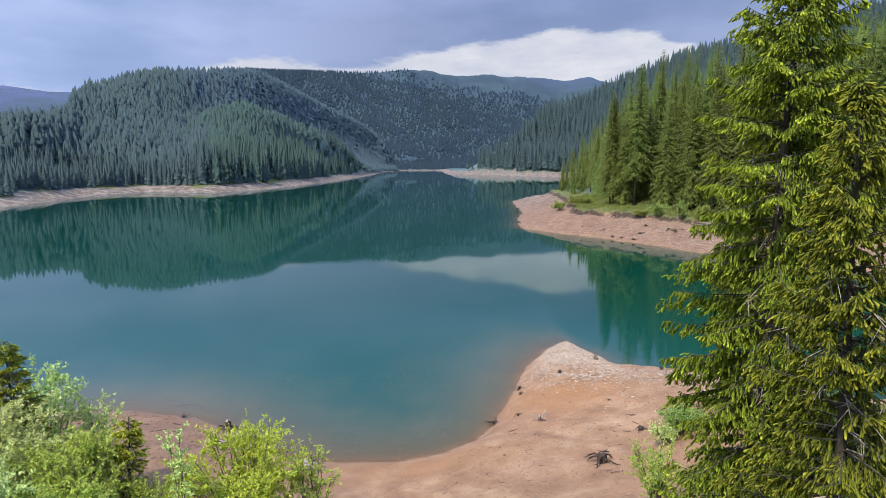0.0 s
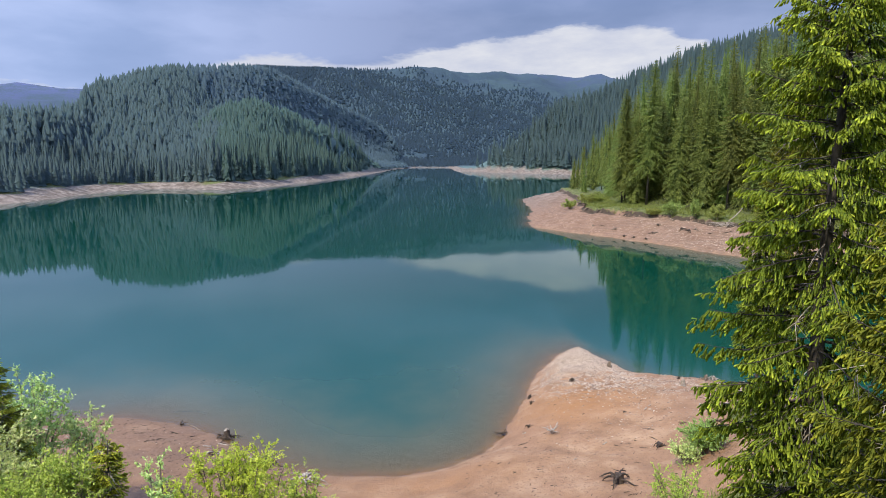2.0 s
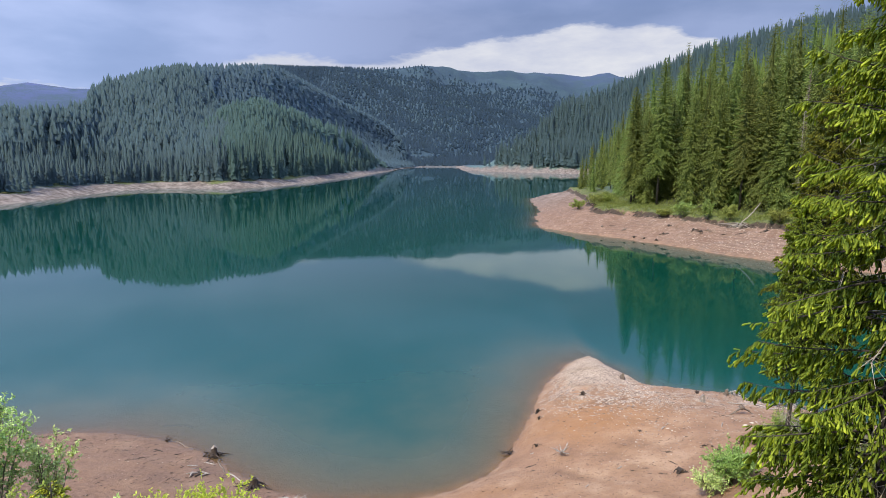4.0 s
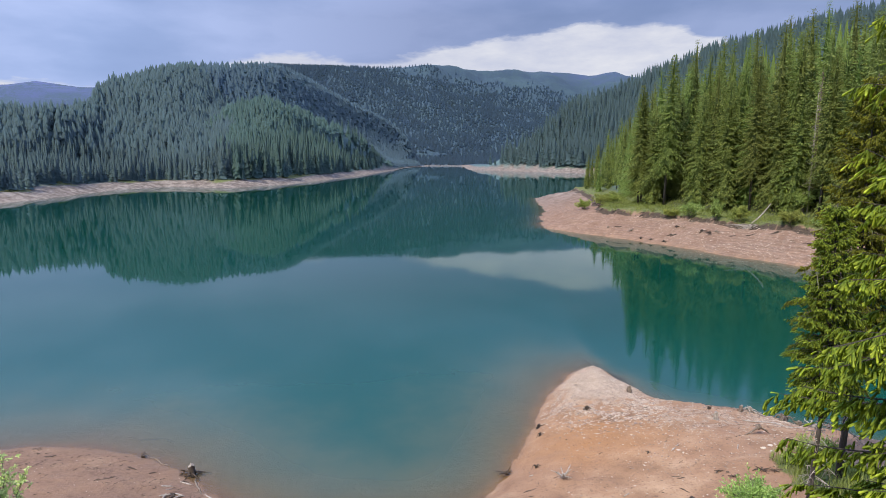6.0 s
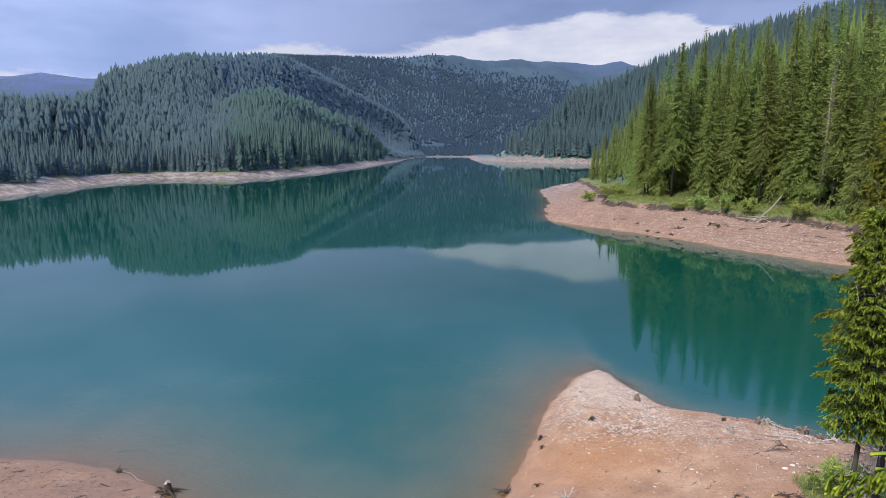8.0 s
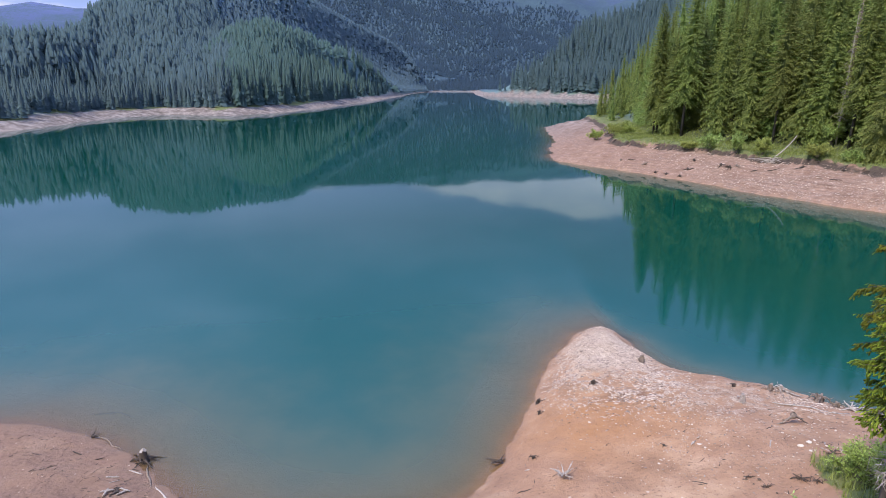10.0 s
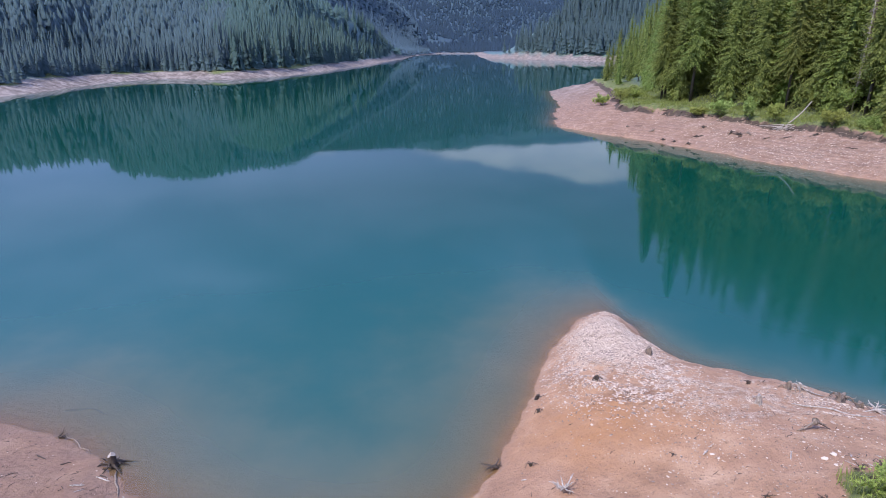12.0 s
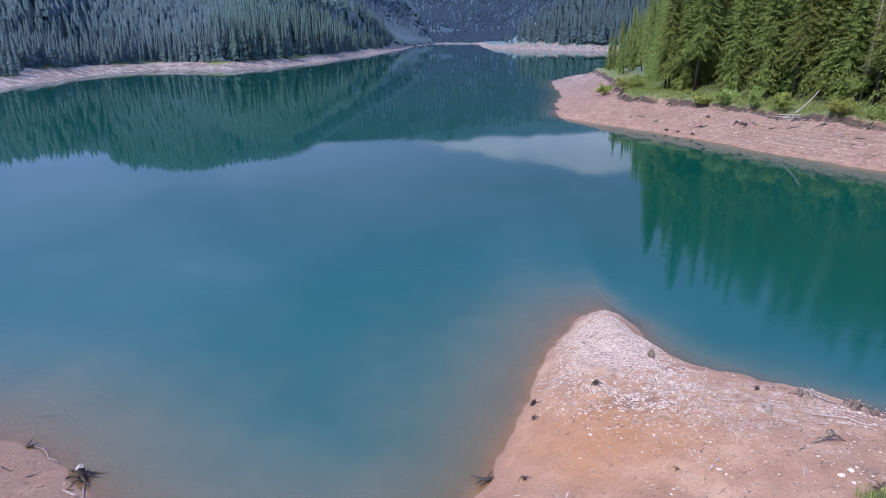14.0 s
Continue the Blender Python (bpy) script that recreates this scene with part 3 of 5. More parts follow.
def build_ground():
    gx, gy = np.meshgrid(XS, YS)
    z, dn, b, dm, dl, a, width = land(gx, gy)
    turf_near = turf(gx, gy, a) * (dn > 0)
    turf_head = smooth((b - width - 0.1) / 0.5)
    wood_head = smooth((b - width - 5) / 4)
    far_land = np.maximum(dm - 8, dl)
    turf_far = smooth((far_land - 7.5) / 2) * (np.hypot(gx, gy) < 700)
    wood_far = np.maximum(smooth((far_land - np.interp(np.hypot(gx, gy), [550, 850], [10, 2])) / 3), smooth((np.hypot(gx, gy) - 1330) / 40))
    stony = np.where(b > 0, 0.12 + 0.3 * smooth((gx - 26) / 8), 0.0)
    stony = np.maximum(stony, 0.85 * np.exp(-(((gx - 7.3) / 2.1) ** 2 + ((gy - 33.6) / 3.3) ** 2)))
    stony = np.maximum(stony, 0.42 * np.exp(-(((gx - 11) / 6) ** 2 + ((gy - 28.5) / 3.5) ** 2)))
    stony = np.maximum(stony, np.where(far_land > -8, 0.8, 0))
    wet = np.exp(-np.maximum(z, 0) / 0.05) * np.exp(np.minimum(z, 0) / 0.05)
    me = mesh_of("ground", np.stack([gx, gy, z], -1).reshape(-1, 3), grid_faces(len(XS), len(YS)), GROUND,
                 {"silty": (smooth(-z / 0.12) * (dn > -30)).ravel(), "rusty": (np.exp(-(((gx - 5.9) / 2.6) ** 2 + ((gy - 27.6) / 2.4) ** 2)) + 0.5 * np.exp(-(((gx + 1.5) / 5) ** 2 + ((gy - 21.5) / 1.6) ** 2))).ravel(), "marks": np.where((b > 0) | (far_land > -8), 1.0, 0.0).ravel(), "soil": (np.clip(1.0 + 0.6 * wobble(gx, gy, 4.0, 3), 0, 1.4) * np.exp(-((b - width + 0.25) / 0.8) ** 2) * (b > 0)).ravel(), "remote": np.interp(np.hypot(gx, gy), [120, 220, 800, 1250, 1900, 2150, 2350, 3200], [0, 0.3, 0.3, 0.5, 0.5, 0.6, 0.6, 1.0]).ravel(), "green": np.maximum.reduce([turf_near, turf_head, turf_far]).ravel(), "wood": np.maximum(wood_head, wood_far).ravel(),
                  "stony": stony.ravel(), "wet": wet.ravel(), "damp": (smooth((-gx - 1.5) / 5) * smooth((gy - 14) / 4)).ravel(), "stain": np.exp(-(((gx - 7.1) / 0.75) ** 2 + ((gy - 28.9) / 0.9) ** 2)).ravel()}, True)
    ob = new("ground", me)
    tagged(ob, "bare pinkish clay shores, grassy banks and wooded hills round a lake", "ground", kind="structure")
    wx = graded((-700, -140, 20), (-140, -24, 4), (-24, 19, 0.42), (19, 60, 1.6), (60, 420, 20))
    wy = graded((6, 20, 2), (20, 42, 0.42), (42, 66, 1.5), (66, 130, 1.8), (130, 300, 5), (300, 1500, 24))
    hx, hy = np.meshgrid(wx, wy)
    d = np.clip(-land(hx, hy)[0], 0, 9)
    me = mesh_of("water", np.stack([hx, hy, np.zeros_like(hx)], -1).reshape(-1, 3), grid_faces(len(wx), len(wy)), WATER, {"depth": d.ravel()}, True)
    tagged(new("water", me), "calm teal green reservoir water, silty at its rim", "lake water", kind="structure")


build_ground()


def height(x, y):
    return land(np.atleast_1d(x), np.atleast_1d(y))[0]


# ---- far woods ----


def spires(xy, z, h, r, tiers, sides, rng, foot=0.08, overlap=1.75, notch=0.55):
    """Many small spruces in one go: ragged tiers of needles, star-shaped in plan."""
    n = len(xy)
    t = np.arange(tiers)
    low = foot + (1 - foot) * t / tiers * 0.92
    high = np.minimum(foot + (1 - foot) * (t + overlap) / tiers, 1.0)
    rad = (1 - t / tiers) ** 0.85
    a = np.linspace(0, 2 * np.pi, sides, endpoint=False)
    star = np.where(np.arange(sides) % 2, notch, 1.0)
    turn = rng.random((n, tiers, 1)) * 6.28
    ang = a[None, None] + turn
    rr = r[:, None, None] * rad[None, :, None] * star[None, None] * rng.uniform(0.7, 1.25, (n, tiers, sides))
    zz = z[:, None, None] + h[:, None, None] * (low[None, :, None] + rng.uniform(-0.04, 0.03, (n, tiers, sides)))
    ring = np.stack([xy[:, 0, None, None] + rr * np.cos(ang), xy[:, 1, None, None] + rr * np.sin(ang), zz], -1)
    tip = np.stack([np.broadcast_to(xy[:, 0, None], (n, tiers)), np.broadcast_to(xy[:, 1, None], (n, tiers)), z[:, None] + h[:, None] * high[None]], -1)
    verts = np.concatenate([ring, tip[:, :, None]], 2).reshape(-1, 3)
    k = np.arange(sides)
    tri = np.stack([k, (k + 1) % sides, np.full(sides, sides)], 1)
    faces = (np.arange(n * tiers)[:, None, None] * (sides + 1) + tri[None]).reshape(-1, 3)
    return verts, faces


def scatter(x0, x1, y0, y1, step, rng):
    gx, gy = np.meshgrid(np.arange(x0, x1, step), np.arange(y0, y1, step))
    p = np.stack([gx.ravel(), gy.ravel()], 1)
    return p + rng.uniform(-0.48, 0.48, p.shape) * step


def far_woods():
    rng = np.random.default_rng(5)
    # left hillside
    p = np.concatenate([scatter(-400, -60, 120, 470, 2.4, rng), scatter(-520, 0, 470, 1320, 4.5, rng)])
    az, r = np.degrees(np.arctan2(p[:, 0] - HUB[0], p[:, 1] - HUB[1])), np.hypot(p[:, 0] - HUB[0], p[:, 1] - HUB[1])
    dr = ridge(LEFT_RIDGE, az)[1]
    ok = (az > -43) & (az < -3.9) & (r < dr + 8) & (r < 1250)
    p, r, az = p[ok], r[ok], az[ok]
    z, _, _, _, dl, _, _ = land(p[:, 0], p[:, 1])
    ok = (dl > np.interp(r, [550, 850], [8.5, 2.5]) + 1.5 * wobble(p[:, 0], p[:, 1], 22, 2)) & (rng.random(len(p)) > 0.03)
    p, r, z, az, dl = p[ok], r[ok], z[ok], az[ok], dl[ok]
    h = 10.5 * rng.uniform(0.8, 1.16, len(p)) * np.interp(az, [-36, -30, -22], [0.85, 0.95, 1.0]) * np.interp(r, [350, 700], [1.0, 0.8])
    h = np.where((az > -32.0) & (az < -30.2) & (r > ridge(LEFT_RIDGE, az)[1] - 16), h * 1.25, h)
    r0 = rng.uniform(1.1, 1.7, len(p)) * np.interp(r, [300, 500, 900], [1.05, 1.5, 2.1])
    front = (dl < 27) & (r < 700)
    tall = np.interp(az, [-26, -21.5, -12, -8], [0, 1, 1, 0]) * (dl < 27)
    h, r0 = np.where(front, h * (1.05 + 0.75 * tall), h), np.where(front, r0 * (1 + 0.35 * tall), r0)
    ok = rng.random(len(p)) > 0.5 * tall
    p, r, z, az, dl, h, r0, front = p[ok], r[ok], z[ok], az[ok], dl[ok], h[ok], r0[ok], front[ok]
    spur = (r < ridge(SPUR, az)[1] + 14 + 10 * wobble(p[:, 0], p[:, 1], 14, 4)) & (az > -21.5 + 2.5 * wobble(p[:, 0], p[:, 1], 20, 2)) & (az < -4)
    for part_of, mat, text in ((spur, SPURWOOD, "greener tall spruce forest on a spur above the shore"), (~spur & (r < 520), HILLWOOD, "dense dark green spruce forest on a hillside above the shore"), (~spur & (r >= 520), RIDGEWOOD, "green spruce forest on the far end of a hillside, blued for haze")):
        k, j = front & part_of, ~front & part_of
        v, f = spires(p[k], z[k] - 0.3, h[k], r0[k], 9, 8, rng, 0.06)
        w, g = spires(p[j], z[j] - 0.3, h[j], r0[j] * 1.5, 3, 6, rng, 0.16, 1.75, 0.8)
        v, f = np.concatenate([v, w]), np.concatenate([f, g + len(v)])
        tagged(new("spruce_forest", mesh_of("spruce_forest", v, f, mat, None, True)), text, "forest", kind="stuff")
    # wooded point in the middle distance
    p = scatter(-10, 640, 480, 980, 5.4, rng)
    az, r = np.degrees(np.arctan2(p[:, 0] - HUB[0], p[:, 1] - HUB[1])), np.hypot(p[:, 0] - HUB[0], p[:, 1] - HUB[1])
    ok = (az > -1.2) & (az < 42) & (r < ridge(MID_RIDGE, az)[1] + 15) & ((az < 24) | (r > ridge(MID_RIDGE, az)[1] - 130))
    p = p[ok]
    z, _, b, dm, _, _, _ = land(p[:, 0], p[:, 1])
    ok = (dm > 12.5 + 2.5 * wobble(p[:, 0], p[:, 1], 25, 1)) & (b < 0)
    p, z, dm = p[ok], z[ok], dm[ok]
    h = rng.uniform(17, 30, len(p)) * np.where(dm < 30, 1.15, 1.0) * np.where((dm < 18) & (rng.random(len(p)) < 0.6), 0.4, 1.0)
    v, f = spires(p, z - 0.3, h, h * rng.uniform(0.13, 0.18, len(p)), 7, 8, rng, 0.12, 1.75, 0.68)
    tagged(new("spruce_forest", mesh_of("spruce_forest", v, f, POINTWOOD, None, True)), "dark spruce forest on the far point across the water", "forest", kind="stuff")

    # lower slopes at the head of the lake
    p = scatter(-700, 480, 1180, 2250, 7.6, rng)
    az, r = np.degrees(np.arctan2(p[:, 0] - HUB[0], p[:, 1] - HUB[1])), np.hypot(p[:, 0] - HUB[0], p[:, 1] - HUB[1])
    p = p[(az > -19) & (az < 13) & (r < 2200 - 250 * rng.random(len(p))) & (r > 1240)]
    z = land(p[:, 0], p[:, 1])[0]
    p, z = p[z > 2.5], z[z > 2.5]
    h = rng.uniform(8.5, 11, len(p))
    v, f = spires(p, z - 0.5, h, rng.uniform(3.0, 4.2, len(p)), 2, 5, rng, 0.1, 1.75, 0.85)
    tagged(new("spruce_forest", mesh_of("spruce_forest", v, f, SLOPEWOOD, None, True)), "green spruce forest on slopes at the head of the lake, blued for haze", "forest", kind="stuff")


far_woods()

# ---- spruces ----


def sprays(origin, out, length, width, droop, rng):
    """Short folded sprays of needles, many at once: 4 corners, 2 faces each."""
    n = len(origin)
    d = np.stack([np.cos(out), np.sin(out), np.zeros(n)], 1)
    side = np.stack([-d[:, 1], d[:, 0], rng.normal(0, 0.45, n)], 1)
    tip = origin + d * length[:, None]
    tip[:, 2] -= droop * length
    mid = origin + d * (length * rng.uniform(0.45, 0.75, n))[:, None]
    mid[:, 2] -= (0.45 * droop * length)
    fold = np.zeros((n, 3))
    fold[:, 2] = -0.6 * width
    verts = np.stack([origin, mid + side * width[:, None] + fold, tip, mid - side * width[:, None] + fold], 1)
    faces = (np.arange(n)[:, None, None] * 4 + np.array([(0, 2, 1), (0, 3, 2)])[None]).reshape(-1, 3)
    fresh = np.tile([0.0, 0.35, 0.9, 0.35], (n, 1)) * rng.uniform(0.1, 1.0, (n, 1))
    return verts.reshape(-1, 3), faces, fresh.ravel()


def wild_spruce(h, r, foot, whorls, per, stations, rng):
    """Crown of a forest spruce, h metres high, from foot (part of h) upwards: whorls of drooping boughs, each a fan of needle sprays."""
    pile = Pile()
    s = np.repeat(np.linspace(0, 0.985, whorls) ** 0.92, per) + rng.normal(0, 0.006, whorls * per)
    s = np.clip(s, 0, 0.99)
    n = len(s)
    a = np.tile(np.arange(per) * 6.2832 / per, whorls) + np.repeat(rng.uniform(0, 6.28, whorls), per) + rng.normal(0, 0.22, n)
    lump = 1 + 0.13 * np.sin(a * 2 + 9 * s) + 0.12 * np.sin(a * 3 - 21 * s)
    reach = (r * (1 - s) ** 0.64 * (0.62 + 0.38 * np.minimum(1, s / 0.12)) * lump * rng.uniform(0.72, 1.16, n) + 0.12)
    gone = rng.random(n) < 0.06
    reach = np.where(gone, reach * 0.35, reach)
    z0 = h * (foot + (1 - foot) * s)
    rise, sag = 0.75 * s ** 1.5 - 0.14, (0.72 - 0.5 * s) * rng.uniform(0.7, 1.25, n)
    d = np.stack([np.cos(a), np.sin(a)], 1)
    age = rng.uniform(0.25, 1.0, n)
    for k in range(stations + 1):
        t = (0.34 if stations > 2 else 0.24) + (0.64 if stations > 2 else 0.72) * k / stations
        base = np.concatenate([d * (reach * t)[:, None], (z0 + reach * (rise * t - sag * t ** 2 + 0.16 * t ** 3))[:, None]], 1)
        base += rng.normal(0, 0.04, base.shape)
        last = k == stations
        for sign in ((0,) if last else (-1, 1)):
            length = (reach * (0.20 if last else 0.31 * (1.12 - 0.5 * t)) * rng.uniform(0.7, 1.3, n) + 0.08) * (0.62 if stations > 2 else 1.15)
            turn = a + sign * rng.uniform(0.45, 1.15, n) + rng.normal(0, 0.25, n)
            v, f, e = sprays(base, turn, length, 0.022 + 0.12 * length * rng.uniform(0.75, 1.2, n), rng.uniform(0.2, 1.1, n) * (1 - 0.6 * s), rng)
            pile.add(v, f, e * np.repeat(age * (0.35 + 0.65 * t), 4))
    v, f = spires(np.zeros((1, 2)), np.array([h * foot]), np.array([h * (1 - foot) * 0.985]), np.array([r * 0.5]), 14, 9, rng, 0.0)
    pile.add(v, f)
    return pile


def spruce_kind(h, r, foot, fine, seed):
    rng = np.random.default_rng(seed)
    trunk = mesh_of("trunk", *tube([(0, 0, -0.6), (0, 0, h * 0.3), (0, 0, h * 0.7), (0, 0, h * 0.985)], [h * 0.009, h * 0.0075, h * 0.004, 0.012], 7), BARK, None, True)
    root = new("spruce_tree")
    part("trunk", trunk, root)
    whorls = int(h * (1 - foot) / (0.38 if fine else 0.52))
    part("crown", wild_spruce(h, r, foot, whorls, 11 if fine else 6, 8 if fine else 2, rng).mesh("crown", SPRUCE, "fresh"), root)
    return root


def headland_wood():
    rng = np.random.default_rng(11)
    shapes = [(22, 2.8, 0.10), (24, 2.9, 0.14), (19, 3.15, 0.03), (17, 2.9, 0.02), (25, 2.7, 0.22), (13, 2.3, 0.01), (23, 2.4, 0.2), (9, 1.7, 0.0)]
    built = {}
    p = scatter(16, 150, 62, 300, 3.1, rng)
    z, _, b, _, _, _, width = land(p[:, 0], p[:, 1])
    az = np.degrees(np.arctan2(p[:, 0] - HUB[0], p[:, 1] - HUB[1]))
    ok = (b > width + 3.0 + 1.8 * wobble(p[:, 0], p[:, 1], 9, 3)) & (az < 46) & (b < 125)
    p, z, b, width = p[ok], z[ok], b[ok], width[ok]
    deep = b - width
    keep = (deep > 13) | (rng.random(len(p)) < 0.62)
    p, z, b, width, deep = p[keep], z[keep], b[keep], width[keep], deep[keep]
    # the outermost trees above the bank: x, y, shape, size
    outer = [(39.4, 152.0, 3, 0.65), (38.2, 143.0, 2, 0.72), (37.6, 136.5, 3, 0.82), (38.6, 130.0, 3, 0.98), (41.4, 124.5, 2, 0.92), (39.8, 116.5, 3, 1.05), (40.6, 109.4, 2, 0.98), (43.5, 105.2, 2, 1.08),
             (46.8, 103.6, 2, 1.0), (48.1, 98.6, 3, 1.08), (49.4, 95.2, 3, 1.0), (50.6, 90.6, 4, 0.92), (52.3, 88.0, 2, 0.95), (49.6, 83.0, 2, 0.85), (53.5, 80.5, 0, 0.9)]
    spots = np.array([o[:2] for o in outer])
    clear = np.hypot(p[:, None, 0] - spots[:, 0], p[:, None, 1] - spots[:, 1]).min(1) > 2.3
    clear &= (deep > 6.5) | (p[:, 1] > 160) | (p[:, 1] < 78)
    p, z, b, width, deep = p[clear], z[clear], b[clear], width[clear], deep[clear]
    p = np.concatenate([spots, p])
    z, _, b, _, _, _, width = land(p[:, 0], p[:, 1])
    deep = b - width
    far = np.hypot(p[:, 0], p[:, 1] - 10)
    order = np.argsort(np.where(np.arange(len(p)) < len(outer), -99, deep + 0.12 * far + rng.uniform(0, 4, len(p))))
    single, rest = order[:300], order[300:]
    for i in single:
        front = deep[i] < 7
        k = int(rng.choice([2, 3, 5, 0, 2, 7, 0, 3])) if front else int(rng.choice([0, 1, 4, 6, 0, 2]))
        if i < len(outer):
            k = outer[i][2]
        h, r, foot = shapes[k]
        close = bool(i < len(outer) or (deep[i] < 9 and p[i, 1] < 150))
        s = rng.uniform(0.82, 1.12) * float(np.interp(math.degrees(math.atan2(p[i, 0] - HUB[0], p[i, 1] - HUB[1])), [11, 14, 17, 21, 25], [0.52, 0.72, 0.90, 1.02, 1.06]))
        s = outer[i][3] if i < len(outer) else s
        wide = s * rng.uniform(0.92, 1.12)
        m = pose(p[i, 0], p[i, 1], z[i] - 0.05, rng.uniform(-1.5, 1.5), rng.uniform(-1.5, 1.5), rng.uniform(0, 360)) @ Matrix.Diagonal((wide, wide * rng.uniform(0.93, 1.07), s, 1))
        if (k, close) in built:
            copy_thing(built[k, close], m).matrix_basis = m
        else:
            ob = spruce_kind(h, r, foot, close, 40 + k)
            tagged(ob, "tall dark green spruce with drooping boughs on the wooded headland", "spruce tree", "spruces on the headland")
            ob.matrix_basis = m
            built[k, close] = ob
    snag = new("dead_spruce")
    snag.matrix_basis = pose(52.6, 96.4, float(height(52.6, 96.4)[0]) - 0.1, 1, -1, 20)
    part("trunk", mesh_of("trunk", *tube([(0, 0, -0.5), (0.1, 0, 6), (0.05, 0.1, 13), (0.1, 0, 20)], [0.19, 0.15, 0.09, 0.015], 7), BROWNWOOD, None, True), snag)
    twigs = Pile()
    for k in range(260):
        up, a = rng.uniform(2, 19.5), rng.uniform(0, 6.28)
        L = (0.3 + 1.25 * (1 - up / 20)) * rng.uniform(0.5, 1.1)
        d = np.array([math.cos(a), math.sin(a), -0.12])
        twigs.add(*tube([(0.05, 0, up), d * L * 0.6 + (0.05, 0, up), d * L + (0.05, 0, up - 0.25 * L)], [0.03, 0.02, 0.006], 4, False))
    part("branchwork", twigs.mesh("branchwork", BROWNWOOD), snag, kind="stuff")
    tagged(snag, "bare grey dead spruce with broken twigs among green spruces", "dead tree")
    p, z = p[rest], z[rest]
    h = rng.uniform(16, 24, len(p)) * np.interp(np.degrees(np.arctan2(p[:, 0] - HUB[0], p[:, 1] - HUB[1])), [11, 14, 17, 21, 25], [0.52, 0.72, 0.90, 1.02, 1.06])
    v, f = spires(p, z - 0.2, h, h * rng.uniform(0.095, 0.125, len(p)), 14, 9, rng, 0.08, 1.4, 0.42)
    tagged(new("spruce_forest", mesh_of("spruce_forest", v, f, SPRUCE)), "dense spruce forest climbing the slope behind the headland", "forest", kind="stuff")


headland_wood()

# ---- spruces beside the flight path ----


def fingers(origin, direction, length, girth, young, rng):
    """Hanging branchlets thick with needles, drooping, with light fresh tips: 7 corners, 3 quads and 3 triangles each."""
    n = len(origin)
    d = direction / (np.linalg.norm(direction, axis=1)[:, None] + 1e-9)
    u = np.cross(d, rng.normal(0, 1, (n, 3)))
    u /= np.linalg.norm(u, axis=1)[:, None] + 1e-9
    w = np.cross(d, u)
    corners = []
    for t, g in ((0.05, 0.6), (0.82, 0.85)):
        mid = origin + d * (t * length)[:, None]
        mid[:, 2] -= 0.16 * length * t * t
        for k in range(3):
            swell = (girth * g * rng.uniform(0.7, 1.3, n))[:, None]
            corners.append(mid + swell * (math.cos(k * 2.0944 + t) * u + math.sin(k * 2.0944 + t) * w))
    tip = origin + d * length[:, None]
    tip[:, 2] -= 0.16 * length
    verts = np.stack(corners + [tip], 1)
    at = np.arange(n)[:, None, None] * 7
    quads = (at + np.array([(0, 1, 4, 3), (1, 2, 5, 4), (2, 0, 3, 5)])[None]).reshape(-1, 4)
    tris = (at + np.array([(3, 4, 6), (4, 5, 6), (5, 3, 6)])[None]).reshape(-1, 3)
    age = np.array([0.08, 0.08, 0.08, 0.75, 0.75, 0.75, 1.0])[None] * young[:, None]
    return verts.reshape(-1, 3), [quads, tris], age.ravel()


